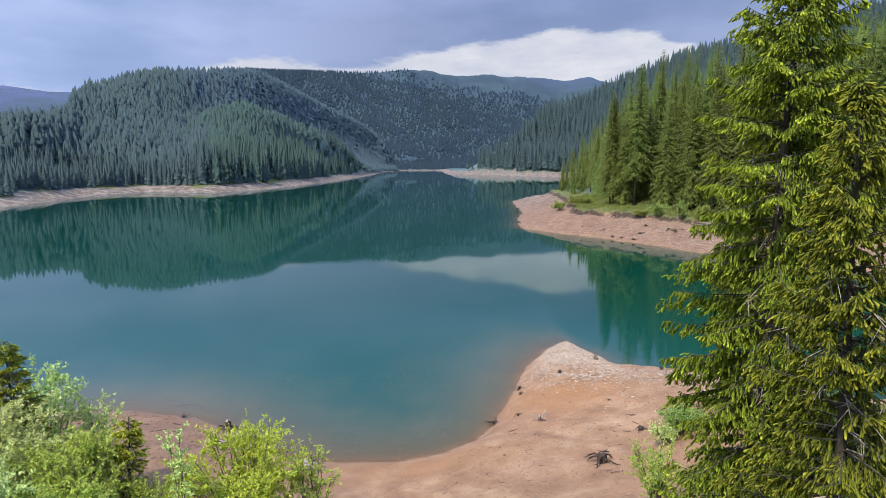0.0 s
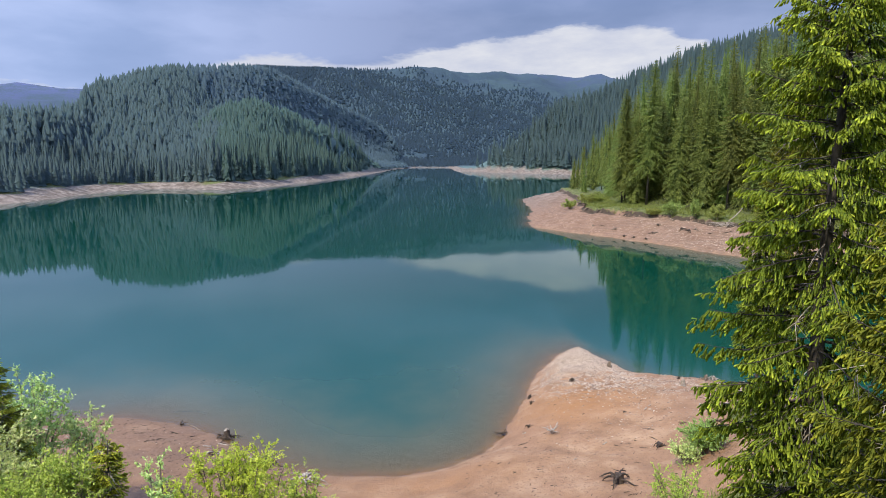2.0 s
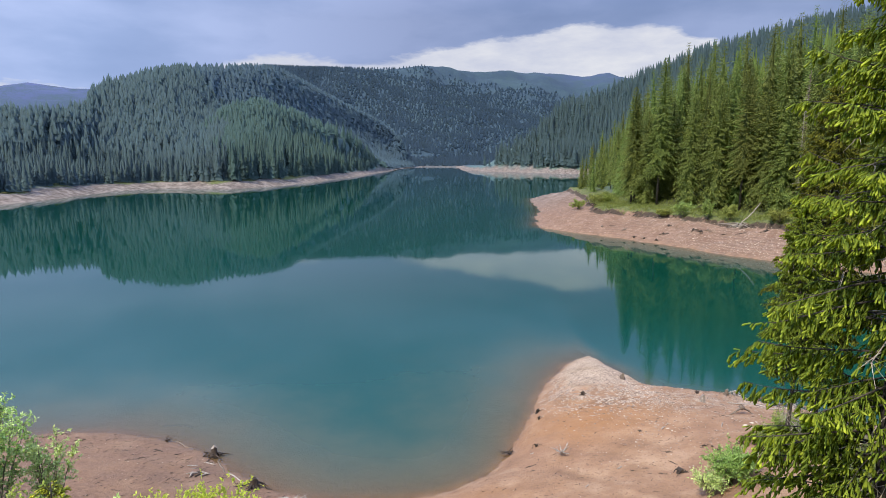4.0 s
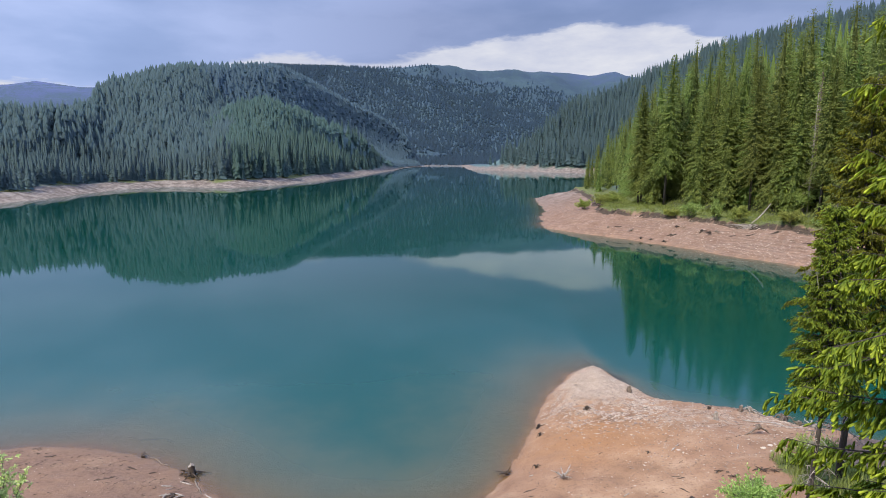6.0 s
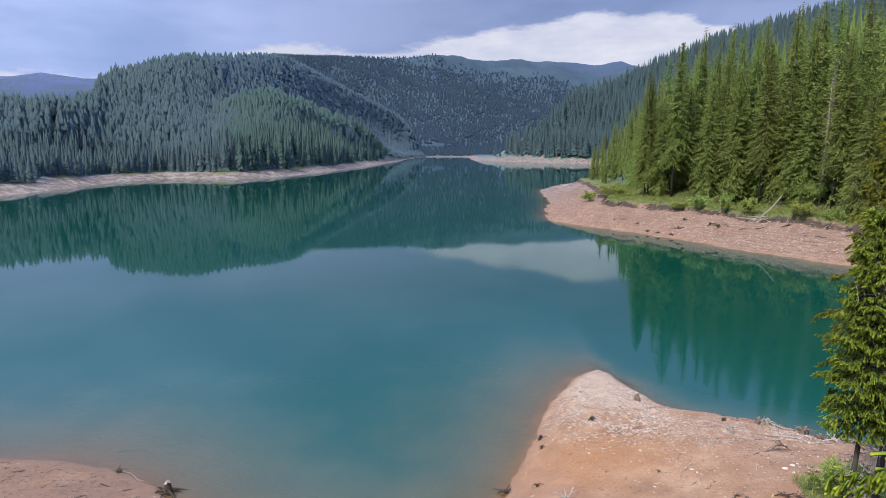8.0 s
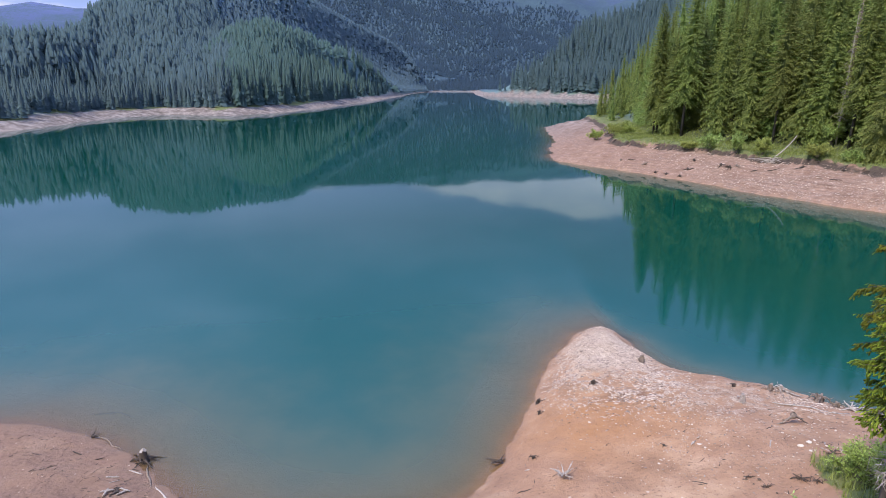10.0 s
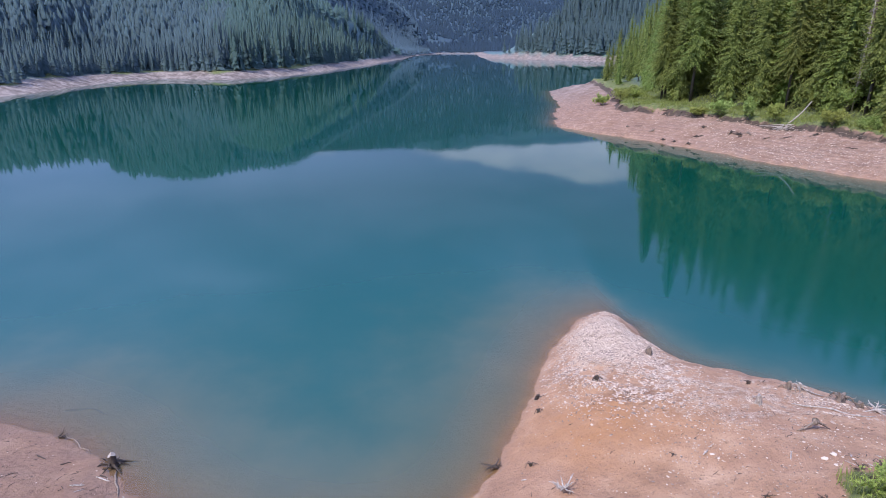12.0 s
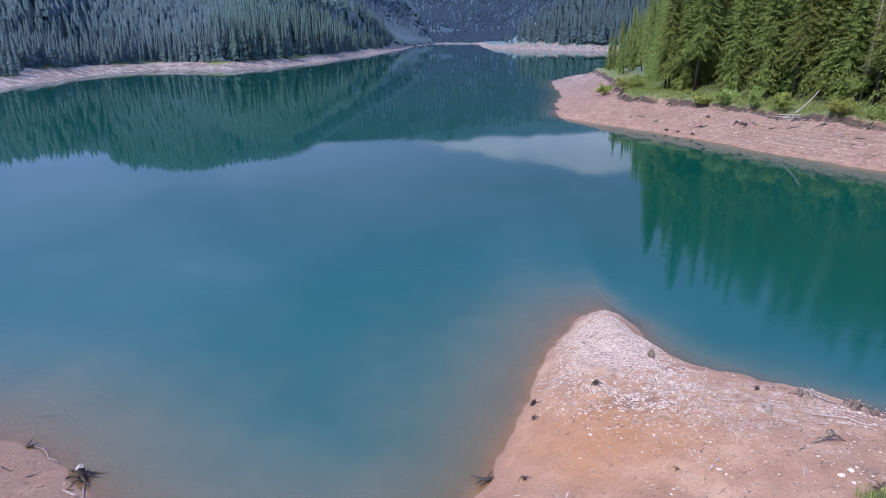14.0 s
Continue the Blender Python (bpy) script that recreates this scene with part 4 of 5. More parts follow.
def near_spruce(name, x, y, base, top, radius, foot, seed, label, step=0.36, per=5, thin=0.1, taper=0.4, density=1.0, twist=0.0, hang=1.0, size=1.0, stout=1.0, tip_gain=1.0):
    """A spruce seen from close by: trunk, limbs, side twigs and thousands of hanging branchlets. taper: the part of its height over which it narrows to the top."""
    rng = np.random.default_rng(seed)
    h = top - base
    root = new(name)
    root.matrix_basis = pose(x, y, base)
    bend = lambda z: np.array([0.12 * math.sin(z * 0.35 + seed), 0.10 * math.cos(z * 0.3 + seed), 0.0])
    zs = np.linspace(-0.5, h, 14)
    part("trunk", mesh_of("trunk", *tube([bend(z) * min(1, max(z, 0) / 3) + (0, 0, z) for z in zs], [0.012 * stout * h * (1 - 0.96 * max(z, 0) / h) + 0.008 for z in zs], 9), BARK, None, True), root)
    green, wood, dead = Pile(), Pile(), Pile()
    z = h * foot
    while z < h - 0.1:
        s = (z / h - foot) / (1 - foot)
        reach0 = radius * min(1.0, (1 - s) / taper) ** 0.9 * (0.75 + 0.25 * min(1, s / 0.1)) + 0.08
        for j in range(per):
            if rng.random() < thin:
                continue
            a = 6.2832 * (j + rng.uniform(0, 0.9)) / per + twist * z
            reach = reach0 * rng.uniform(0.55, 1.12)
            z0 = z + rng.uniform(-0.15, 0.15)
            n = 8
            t = np.linspace(0, 1, n)
            young = max(0.0, 1 - (1 - s) / taper * 0.9)
            rise = 0.75 * young - 0.02 + rng.uniform(-0.08, 0.12)
            sag = (0.42 - 0.25 * young) * rng.uniform(0.6, 1.3)
            curl = 0.24 * rng.uniform(0.4, 1.3)
            d = np.array([math.cos(a), math.sin(a), 0])
            side = np.array([-d[1], d[0], 0])
            sway = rng.uniform(-0.18, 0.18)
            start = bend(z0) * min(1, z0 / 3) + (0, 0, z0)
            spine = start + d * (reach * t)[:, None] + side * (sway * reach * t ** 2)[:, None]
            spine[:, 2] += reach * (rise * t - sag * t ** 2 + curl * t ** 3)
            v, f = tube(spine, np.linspace(0.008 + 0.007 * reach, 0.003, n), 5, False)
            wood.add(v, f)
            # side twigs to both sides, shorter towards the tip
            m = max(4, int(reach * 13 * density))
            u = np.linspace(0.2, 0.99, m) + rng.uniform(-0.03, 0.03, m)
            at = np.stack([np.interp(u, t, spine[:, k]) for k in range(3)], 1)
            sign = np.where(np.arange(m) % 2, 1.0, -1.0)
            fan = rng.uniform(0.5, 1.0, m)
            length = (0.10 + 0.30 * reach ** 0.6 * (1.25 - u)) * rng.uniform(0.5, 1.4, m)
            heading = d * (1.0 - 0.6 * fan)[:, None] + side * (sign * fan)[:, None]
            heading[:, 2] -= hang * rng.uniform(0.1, 0.8, m) * (1 - 0.6 * young)
            heading /= np.linalg.norm(heading, axis=1)[:, None]
            for i in range(0, m, 2):
                wood.add(*tube([at[i], at[i] + heading[i] * length[i]], [0.005, 0.002], 3, False))
            # branchlets hanging from the twigs and from the limb itself
            each = 9
            i = np.repeat(np.arange(m), each)
            q = np.tile(np.linspace(0.0, 1.0, each), m) + rng.uniform(-0.08, 0.08, m * each)
            o = at[i] + heading[i] * (length[i] * np.clip(q, 0, 1.02))[:, None]
            weight = hang * rng.uniform(0.45, 1.3, m)[i] * rng.uniform(0.6, 1.4, m * each) * (1 - 0.5 * young)
            out = heading[i] * 0.45 + d * 0.2 + rng.normal(0, 0.26, (m * each, 3))
            out[:, 2] -= weight
            last = np.tile(np.arange(each) == each - 1, m)
            out[last, 2] *= 0.35
            # less fresh colour towards the trunk also paints in the crown's shaded inside
            fresh = np.clip(0.4 + 0.5 * u[i] + 0.3 * q, 0, 1) * tip_gain * rng.uniform(0.45, 1.1, m * each) * rng.uniform(0.4, 1.15, m)[i]
            v, f, e = fingers(o, out, size * rng.uniform(0.07, 0.17, m * each) * (1 - 0.25 * u[i]), size * rng.uniform(0.014, 0.024, m * each), fresh, rng)
            green.add(v, f, e)
        z += step * (1 - 0.3 * s) * rng.uniform(0.75, 1.25)
    # bare grey twigs near the trunk
    for _ in range(70):
        z0 = h * rng.uniform(0.03, 0.8)
        a = rng.uniform(0, 6.28)
        L = rng.uniform(0.25, 0.6) * radius
        p = np.array([(0, 0, 0), (0.5, 0.05, -0.10), (1, 0.1, -0.32)]) * L
        c, w = math.cos(a), math.sin(a)
        p = np.stack([p[:, 0] * c - p[:, 1] * w, p[:, 0] * w + p[:, 1] * c, p[:, 2] + z0], 1) + bend(z0)
        dead.add(*tube(p, [0.013, 0.009, 0.003], 4, False))
        for _ in range(6):
            t = rng.uniform(0.3, 1)
            q = p[0] * (1 - t) + p[2] * t
            dead.add(*tube([q, q + rng.normal(0, 0.12, 3) + (0, 0, -0.12)], [0.006, 0.002], 3, False))
    part("branchwork", wood.mesh("branchwork", BARK), root, kind="stuff")
    part("crown", green.mesh("crown", NEEDLES, "fresh", True), root)
    part("deadwood", dead.mesh("deadwood", DEADWOOD), root, "bare grey lichen-covered twigs", "stuff")
    return tagged(root, label, "spruce tree")


near_spruce("spruce_tree", 6.2, 10.9, 4.1, 17.2, 1.62, 0.03, 3, "tall spruce with yellow green fresh tips on hanging boughs", 0.36, 7, 0.12, 0.46, 1.1, 0.3, 1.2, 1.1, 1.0, 0.95)
# its tips are dimmed to paint in shade from trees beside it
near_spruce("spruce_tree", 5.1, 7.4, 4.8, 13.0, 1.55, 0.06, 8, "yellowish spruce with sparse twiggy boughs on the bank", 0.33, 7, 0.10, 0.85, 1.15, 0.5, 1.1, 0.95, 1.0, 0.75)
near_spruce("spruce_tree", 9.6, 19.4, 3.9, 11.2, 0.88, 0.34, 14, "young spruce with a bare lower trunk by the beach", 0.22, 7, 0.03, 0.8, 1.25, 0.2, 0.9, 0.95, 0.65, 0.5)
near_spruce("spruce_tree", 11.2, 20.8, 3.8, 14.4, 1.35, 0.30, 21, "spruce with a full dark crown behind the young one", 0.26, 7, 0.04, 0.7, 1.1, 0.4, 0.9, 1.0, 0.65, 0.45)

# ---- shrubs ----


def shrub(name, x, y, top, spread, mat, seed, label, leaf=0.05, stems=14, sprigs=26, leaves=16, tall=0.75, category="shrub", squash=1.0):
    """A leafy shrub: forking stems and single folded leaves."""
    rng = np.random.default_rng(seed)
    base = float(height(x, y)[0])
    h = top - base
    root = new(name)
    root.matrix_basis = pose(x, y, base)
    wood, lv, lf, count = Pile(), [], [], 0
    tips = []
    for k in range(stems):
        a = 6.2832 * (k + rng.random()) / stems
        out = spread * rng.uniform(0.15, 1.0)
        hh = h * rng.uniform(tall, 1.0) * (1 - 0.25 * (out / spread) ** 2)
        p = np.array([(0.05 * math.cos(a), 0.05 * math.sin(a), -0.15), (0.35 * out * math.cos(a), 0.35 * out * math.sin(a), hh * 0.45),
                      (0.8 * out * math.cos(a + 0.2), 0.8 * out * math.sin(a + 0.2) * squash, hh * 0.8), (out * math.cos(a + 0.25), out * math.sin(a + 0.25) * squash, hh)])
        fine = np.stack([np.interp(np.linspace(0, 3, 9), range(4), p[:, i]) for i in range(3)], 1) + rng.normal(0, 0.02, (9, 3))
        wood.add(*tube(fine, np.linspace(0.022, 0.005, 9), 5, False))
        for _ in range(sprigs):
            t = rng.uniform(0.3, 1.0)
            q = np.array([np.interp(t, np.linspace(0, 1, 9), fine[:, i]) for i in range(3)])
            d = rng.normal(0, 1, 3) + (0.5 * math.cos(a), 0.5 * math.sin(a), 0.7)
            d /= np.linalg.norm(d)
            L = rng.uniform(0.18, 0.5) * (0.6 + 0.4 * spread)
            wood.add(*tube([q, q + d * L], [0.005, 0.002], 3, False))
            tips.append((q, d, L))
    q = np.array([t[0] for t in tips])
    d = np.array([t[1] for t in tips])
    L = np.array([t[2] for t in tips])
    n = len(tips) * leaves
    i = np.repeat(np.arange(len(tips)), leaves)
    at = q[i] + d[i] * (L[i] * rng.uniform(0.15, 1.08, n))[:, None]
    heading = d[i] * 0.6 + rng.normal(0, 0.8, (n, 3))
    heading /= np.linalg.norm(heading, axis=1)[:, None]
    side = np.cross(heading, rng.normal(0, 1, (n, 3)) + (0, 0, 1.2))
    side /= np.linalg.norm(side, axis=1)[:, None] + 1e-9
    up = np.cross(side, heading)
    s = leaf * rng.uniform(0.6, 1.35, n)[:, None]
    tri = np.stack([at, at + heading * s * 0.9 + side * s * 0.42 + up * s * 0.18, at + heading * s * 2.0, at + heading * s * 0.9 - side * s * 0.42 + up * s * 0.18], 1).reshape(-1, 3)
    k = np.arange(n)[:, None] * 4
    faces = np.concatenate([k + [0, 1, 2], k + [0, 2, 3]])
    part("branchwork", wood.mesh("branchwork", STEM), root, kind="stuff")
    part("foliage", mesh_of("foliage", tri, faces, mat), root)
    return tagged(root, label, category)


def near_shrubs():
    shrub("willow_shrub", -4.75, 13.5, 6.0, 1.5, LEAVES_LIME, 1, "rounded bright lime green shrub on the slope", 0.036, 32, 34, 24, 0.75)
    shrub("willow_shrub", -3.3, 13.9, 5.3, 0.7, LEAVES, 2, "small light green shrub with loose twigs", 0.034, 14, 20, 18, 0.7)
    shrub("willow_shrub", -8.2, 12.6, 6.2, 1.35, LEAVES, 3, "broad light green willow shrub on the slope", 0.038, 32, 34, 23, 0.75)
    shrub("willow_shrub", -10.1, 12.9, 6.8, 1.35, LEAVES_GREY, 4, "pale green willow shrub among denser ones", 0.038, 26, 32, 22, 0.75)
    shrub("willow_shrub", -6.5, 12.7, 5.15, 0.9, LEAVES, 6, "low light green shrub between taller ones", 0.036, 18, 26, 20, 0.7)
    shrub("willow_tree", -12.35, 17.8, 6.5, 1.0, LEAVES_GREY, 5, "slender pale green willow with an open top", 0.045, 16, 28, 20, 0.65)
    shrub("willow_tree", -11.15, 18.2, 4.95, 0.75, LEAVES_GREY, 7, "young willow with a bare stem and rounded top", 0.042, 11, 22, 18, 0.78)
    shrub("willow_shrub", -13.6, 16.6, 5.4, 1.1, LEAVES, 8, "leafy shrub beside a slender willow", 0.045, 16, 26, 18, 0.7)
    shrub("willow_sapling", -5.65, 12.2, 6.65, 0.36, LEAVES_GREY, 9, "thin sapling with tufts of pale leaves at the top", 0.038, 3, 16, 22, 0.94, "sapling")
    shrub("willow_shrub", -7.4, 10.9, 5.9, 1.1, LEAVES, 22, "light green willow shrub low on the slope", 0.036, 22, 30, 22, 0.7)
    shrub("willow_shrub", -5.3, 11.3, 5.0, 0.9, LEAVES_LIME, 23, "yellow green leafy shrub low on the slope", 0.034, 18, 28, 20, 0.7)
    shrub("willow_shrub", -9.3, 10.8, 6.3, 1.1, LEAVES_GREY, 24, "pale green willow shrub low on the slope", 0.036, 22, 30, 22, 0.7)
    shrub("willow_shrub", 5.75, 15.1, 5.0, 0.7, LEAVES, 10, "loose light green shrub beside a spruce", 0.034, 14, 20, 16, 0.6)
    shrub("willow_shrub", 7.7, 19.6, 3.25, 0.45, LEAVES_GREY, 11, "small light green shrub at the edge of the beach", 0.036, 10, 16, 14, 0.6)
    shrub("willow_shrub", 8.35, 19.7, 3.8, 0.75, LEAVES_BANK, 12, "bright green shrub under the spruces by the beach", 0.038, 18, 26, 20, 0.6)
    shrub("willow_shrub", 11.5, 22.6, 3.6, 0.85, LEAVES_YELLOW, 13, "yellow green shrub at the edge of the beach", 0.036, 16, 22, 18, 0.55)
    near_spruce("spruce_sapling", -7.3, 13.0, 2.9, 6.3, 0.6, 0.05, 31, "small yellow green spruce among willow shrubs", 0.24, 6, 0.0, 1.0, 1.0, 0.0, 0.3, 0.9, 1.0, 1.3)
    near_spruce("spruce_sapling", -12.5, 16.4, 2.6, 7.1, 1.15, 0.05, 32, "small dark green spruce behind willow shrubs", 0.26, 6, 0.0, 1.0, 1.4, 0.0, 0.3)


near_shrubs()


def headland_shrubs():
    rng = np.random.default_rng(77)
    spots = [(33.0, 136.0, 1.8, 1.6, LEAVES_BANK), (27.6, 123.3, 2.0, 2.3, LEAVES_YELLOW), (29.6, 122.5, 1.6, 1.4, LEAVES_YELLOW), (37.7, 117.1, 4.0, 1.9, LEAVES_BANK), (36.4, 100.2, 2.2, 1.9, LEAVES_BANK),
             (34.4, 103.0, 1.3, 1.5, LEAVES_YELLOW), (38.5, 96.0, 3.0, 1.1, LEAVES_BANK), (40.6, 92.6, 2.2, 1.2, LEAVES_YELLOW), (49.7, 93.1, 3.6, 1.8, LEAVES_BANK), (44.7, 86.8, 1.6, 1.7, LEAVES_YELLOW), (47.5, 84.0, 1.2, 1.3, LEAVES_BANK), (25.4, 130.5, 2.0, 1.6, LEAVES_YELLOW)]
    for k, (x, y, h, r, mat) in enumerate(spots):
        z = float(height(x, y)[0])
        shrub("deciduous_shrub", x, y, z + h, r, mat, 200 + k, "dull green leafy shrub on the grassy lip of the bank", 0.13, 12, 16, 10, 0.6)


headland_shrubs()

# ---- stumps, driftwood and stones on the bare shore ----


def stump(x, y, girth, tall, roots, reach, seed, mat, label, turn=0.0, sink=0.0, lift=0.15):
    """An old stump washed bare: a broken bole on spreading, forking roots."""
    rng = np.random.default_rng(seed)
    girth *= 0.72
    root = new("tree_stump")
    base = float(height(x, y)[0]) - sink
    root.matrix_basis = pose(x, y, base, 0, 0, turn)
    sides = 11
    rings = np.linspace(0, 1, 6)
    a = np.linspace(0, 2 * np.pi, sides, endpoint=False)
    flare = 1 + 0.9 * (1 - rings) ** 2.5
    lob = 1 + 0.16 * np.sin(a * 3 + seed) + 0.1 * np.sin(a * 5)
    top = tall * (1 + 0.12 * np.sin(a * 2 + seed) + rng.uniform(-0.06, 0.06, sides))
    v = np.stack([(girth * flare[:, None] * lob[None]) * np.cos(a), (girth * flare[:, None] * lob[None]) * np.sin(a), -0.1 + (top[None] + 0.1) * rings[:, None]], -1)
    v[1:-1] += rng.normal(0, girth * 0.05, v[1:-1].shape)
    verts = v.reshape(-1, 3)
    i = (np.arange(5)[:, None] * sides + np.arange(sides)).ravel()
    j = (np.arange(5)[:, None] * sides + (np.arange(sides) + 1) % sides).ravel()
    part("bole", mesh_of("bole", verts, np.stack([i, j, j + sides, i + sides], 1), mat, None, True), root)
    lid = np.vstack([v[-1] * (0.97, 0.97, 1), [(0, 0, tall * 0.97)]])
    k = np.arange(sides)
    part("cut_face", mesh_of("cut_face", lid, np.stack([k, (k + 1) % sides, np.full(sides, sides)], 1), CUTWOOD if tall > 0.4 else mat), root, "pale cut wood" if tall > 0.4 else "")
    for n in range(roots):
        b = 6.2832 * (n + rng.uniform(-0.3, 0.3)) / roots
        L = reach * rng.uniform(0.6, 1.15)
        t = np.linspace(0, 1, 7)
        bow = rng.uniform(-0.35, 0.35)
        px = girth * 0.5 + L * t
        py = bow * L * t ** 2
        arch = rng.uniform(0.4, 1.0) * lift
        c, s = math.cos(b), math.sin(b)
        gx, gy = px * c - py * s, px * s + py * c
        tc, ts = math.cos(radians(turn)), math.sin(radians(turn))
        ground = height(x + gx * tc - gy * ts, y + gx * ts + gy * tc) - base
        pz = np.maximum(tall * 0.30 * (1 - t) ** 2 + arch * np.sin(np.pi * t ** 0.7) * (1 - 0.4 * t), 0) + ground * t
        spine = np.stack([gx, gy, pz], 1) + rng.normal(0, 0.012, (7, 3))
        spine[-1, 2] = ground[-1] - 0.03
        pile = Pile()
        pile.add(*tube(spine, np.linspace(girth * 0.36, girth * 0.07, 7), 6))
        for _ in range(2):
            m = int(rng.integers(2, 5))
            e = spine[m] + np.array([c * 0.4 + rng.normal(0, 0.5), s * 0.4 + rng.normal(0, 0.5), rng.uniform(-0.15, 0.3)]) * L * 0.4
            pile.add(*tube([spine[m], 0.5 * (spine[m] + e) + rng.normal(0, 0.02, 3), e], [girth * 0.18, girth * 0.11, girth * 0.03], 5))
        part("root", pile.mesh("root", mat, None, True), root)
    return tagged(root, label, "tree stump")


def root_clump(x, y, spokes, reach, low, high, girth, lift, seed, mat, label, turn=0.0):
    """A washed-out crown of roots: a gnarled core and tapering, bent roots that stand out from it between two slopes (degrees)."""
    rng = np.random.default_rng(seed)
    root = new("root_crown")
    base = float(height(x, y)[0])
    root.matrix_basis = pose(x, y, base, 0, 0, turn)
    sides, rings = 8, 5
    a = np.linspace(0, 2 * np.pi, sides, endpoint=False)
    e = np.linspace(-1.3, 1.3, rings)
    r = np.cos(e)[:, None] * rng.uniform(0.7, 1.3, (rings, sides)) * girth * 2.0
    v = np.stack([r * np.cos(a), r * np.sin(a), lift + np.sin(e)[:, None] * girth * 2.2 * np.ones(sides)], -1).reshape(-1, 3)
    i = (np.arange(rings - 1)[:, None] * sides + np.arange(sides)).ravel()
    j = (np.arange(rings - 1)[:, None] * sides + (np.arange(sides) + 1) % sides).ravel()
    part("core", mesh_of("core", v, np.stack([i, j, j + sides, i + sides], 1), mat, None, True), root)
    for k in range(spokes):
        b = 6.2832 * ((k + rng.uniform(-0.1, 0.1)) / spokes if spokes < 4 or high > 50 else rng.random())
        slope = radians(rng.uniform(low, high))
        L = reach * (rng.uniform(0.9, 1.1) if spokes < 4 else rng.uniform(0.4, 1.2))
        t = np.linspace(0, 1, 6)
        bow = rng.uniform(-0.25, 0.25)
        out, up = L * t * math.cos(slope), L * t * math.sin(slope) - 0.12 * L * t ** 2
        px, py = out * math.cos(b) - bow * L * t ** 2 * math.sin(b), out * math.sin(b) + bow * L * t ** 2 * math.cos(b)
        c, w = math.cos(radians(turn)), math.sin(radians(turn))
        ground = height(x + px * c - py * w, y + px * w + py * c) - base
        spine = np.stack([px, py, np.maximum(lift + up, ground - 0.01)], 1) + rng.normal(0, 0.012, (6, 3)) * t[:, None]
        pile = Pile()
        pile.add(*tube(spine, np.linspace(girth, girth * 0.22, 6), 6))
        m = int(rng.integers(2, 4))
        pile.add(*tube([spine[m], spine[m] + (spine[-1] - spine[m]) * 0.6 + rng.normal(0, 0.09 * L / 0.5, 3) * (1, 1, 0.5)], [girth * 0.45, girth * 0.12], 5))
        part("root", pile.mesh("root", mat, None, True), root)
    return tagged(root, label, "tree root")


def driftwood(x, y, length, girth, turn, seed, mat, label, lift=0.0):
    rng = np.random.default_rng(seed)
    t = np.linspace(-0.5, 0.5, 7)
    c, s = math.cos(radians(turn)), math.sin(radians(turn))
    off = rng.normal(0, 0.05 * length, 7) * 0.5
    gx, gy = x + t * length * c - off * s, y + t * length * s + off * c
    gz = height(gx, gy) + girth * 0.5 + lift
    base = np.array([x, y, float(gz.mean())])
    spine = np.stack([gx, gy, gz], 1) - base
    pile = Pile()
    pile.add(*tube(spine, girth * np.array([0.5, 0.9, 1, 0.95, 0.9, 0.7, 0.3]), 6))
    for _ in range(2):
        k = int(rng.integers(1, 6))
        pile.add(*tube([spine[k], spine[k] + rng.normal(0, 0.12 * length, 3) * (1, 1, 0.25) + (0, 0, 0.03)], [girth * 0.4, girth * 0.12], 4))
    ob = new("driftwood", pile.mesh("driftwood", mat, None, True))
    ob.matrix_basis = pose(*base)
    return tagged(ob, label, "driftwood", "driftwood on the shore")


def pebble_shapes(rng, n):
    """Low, rounded, flattened stones: half sunk, 6 faces each."""
    a = np.arange(6) * np.pi / 3
    unit = np.concatenate([[(0.1, 0, 0.9)], np.stack([np.cos(a), np.sin(a), np.where(np.arange(6) % 2, 0.25, -0.1)], 1), [(0, 0, -0.6)]])
    k = np.arange(6)
    top = np.stack([np.zeros(6, int), 1 + k, 1 + (k + 1) % 6], 1)
    return unit[None] * rng.uniform(0.75, 1.2, (n, 8, 1)), top


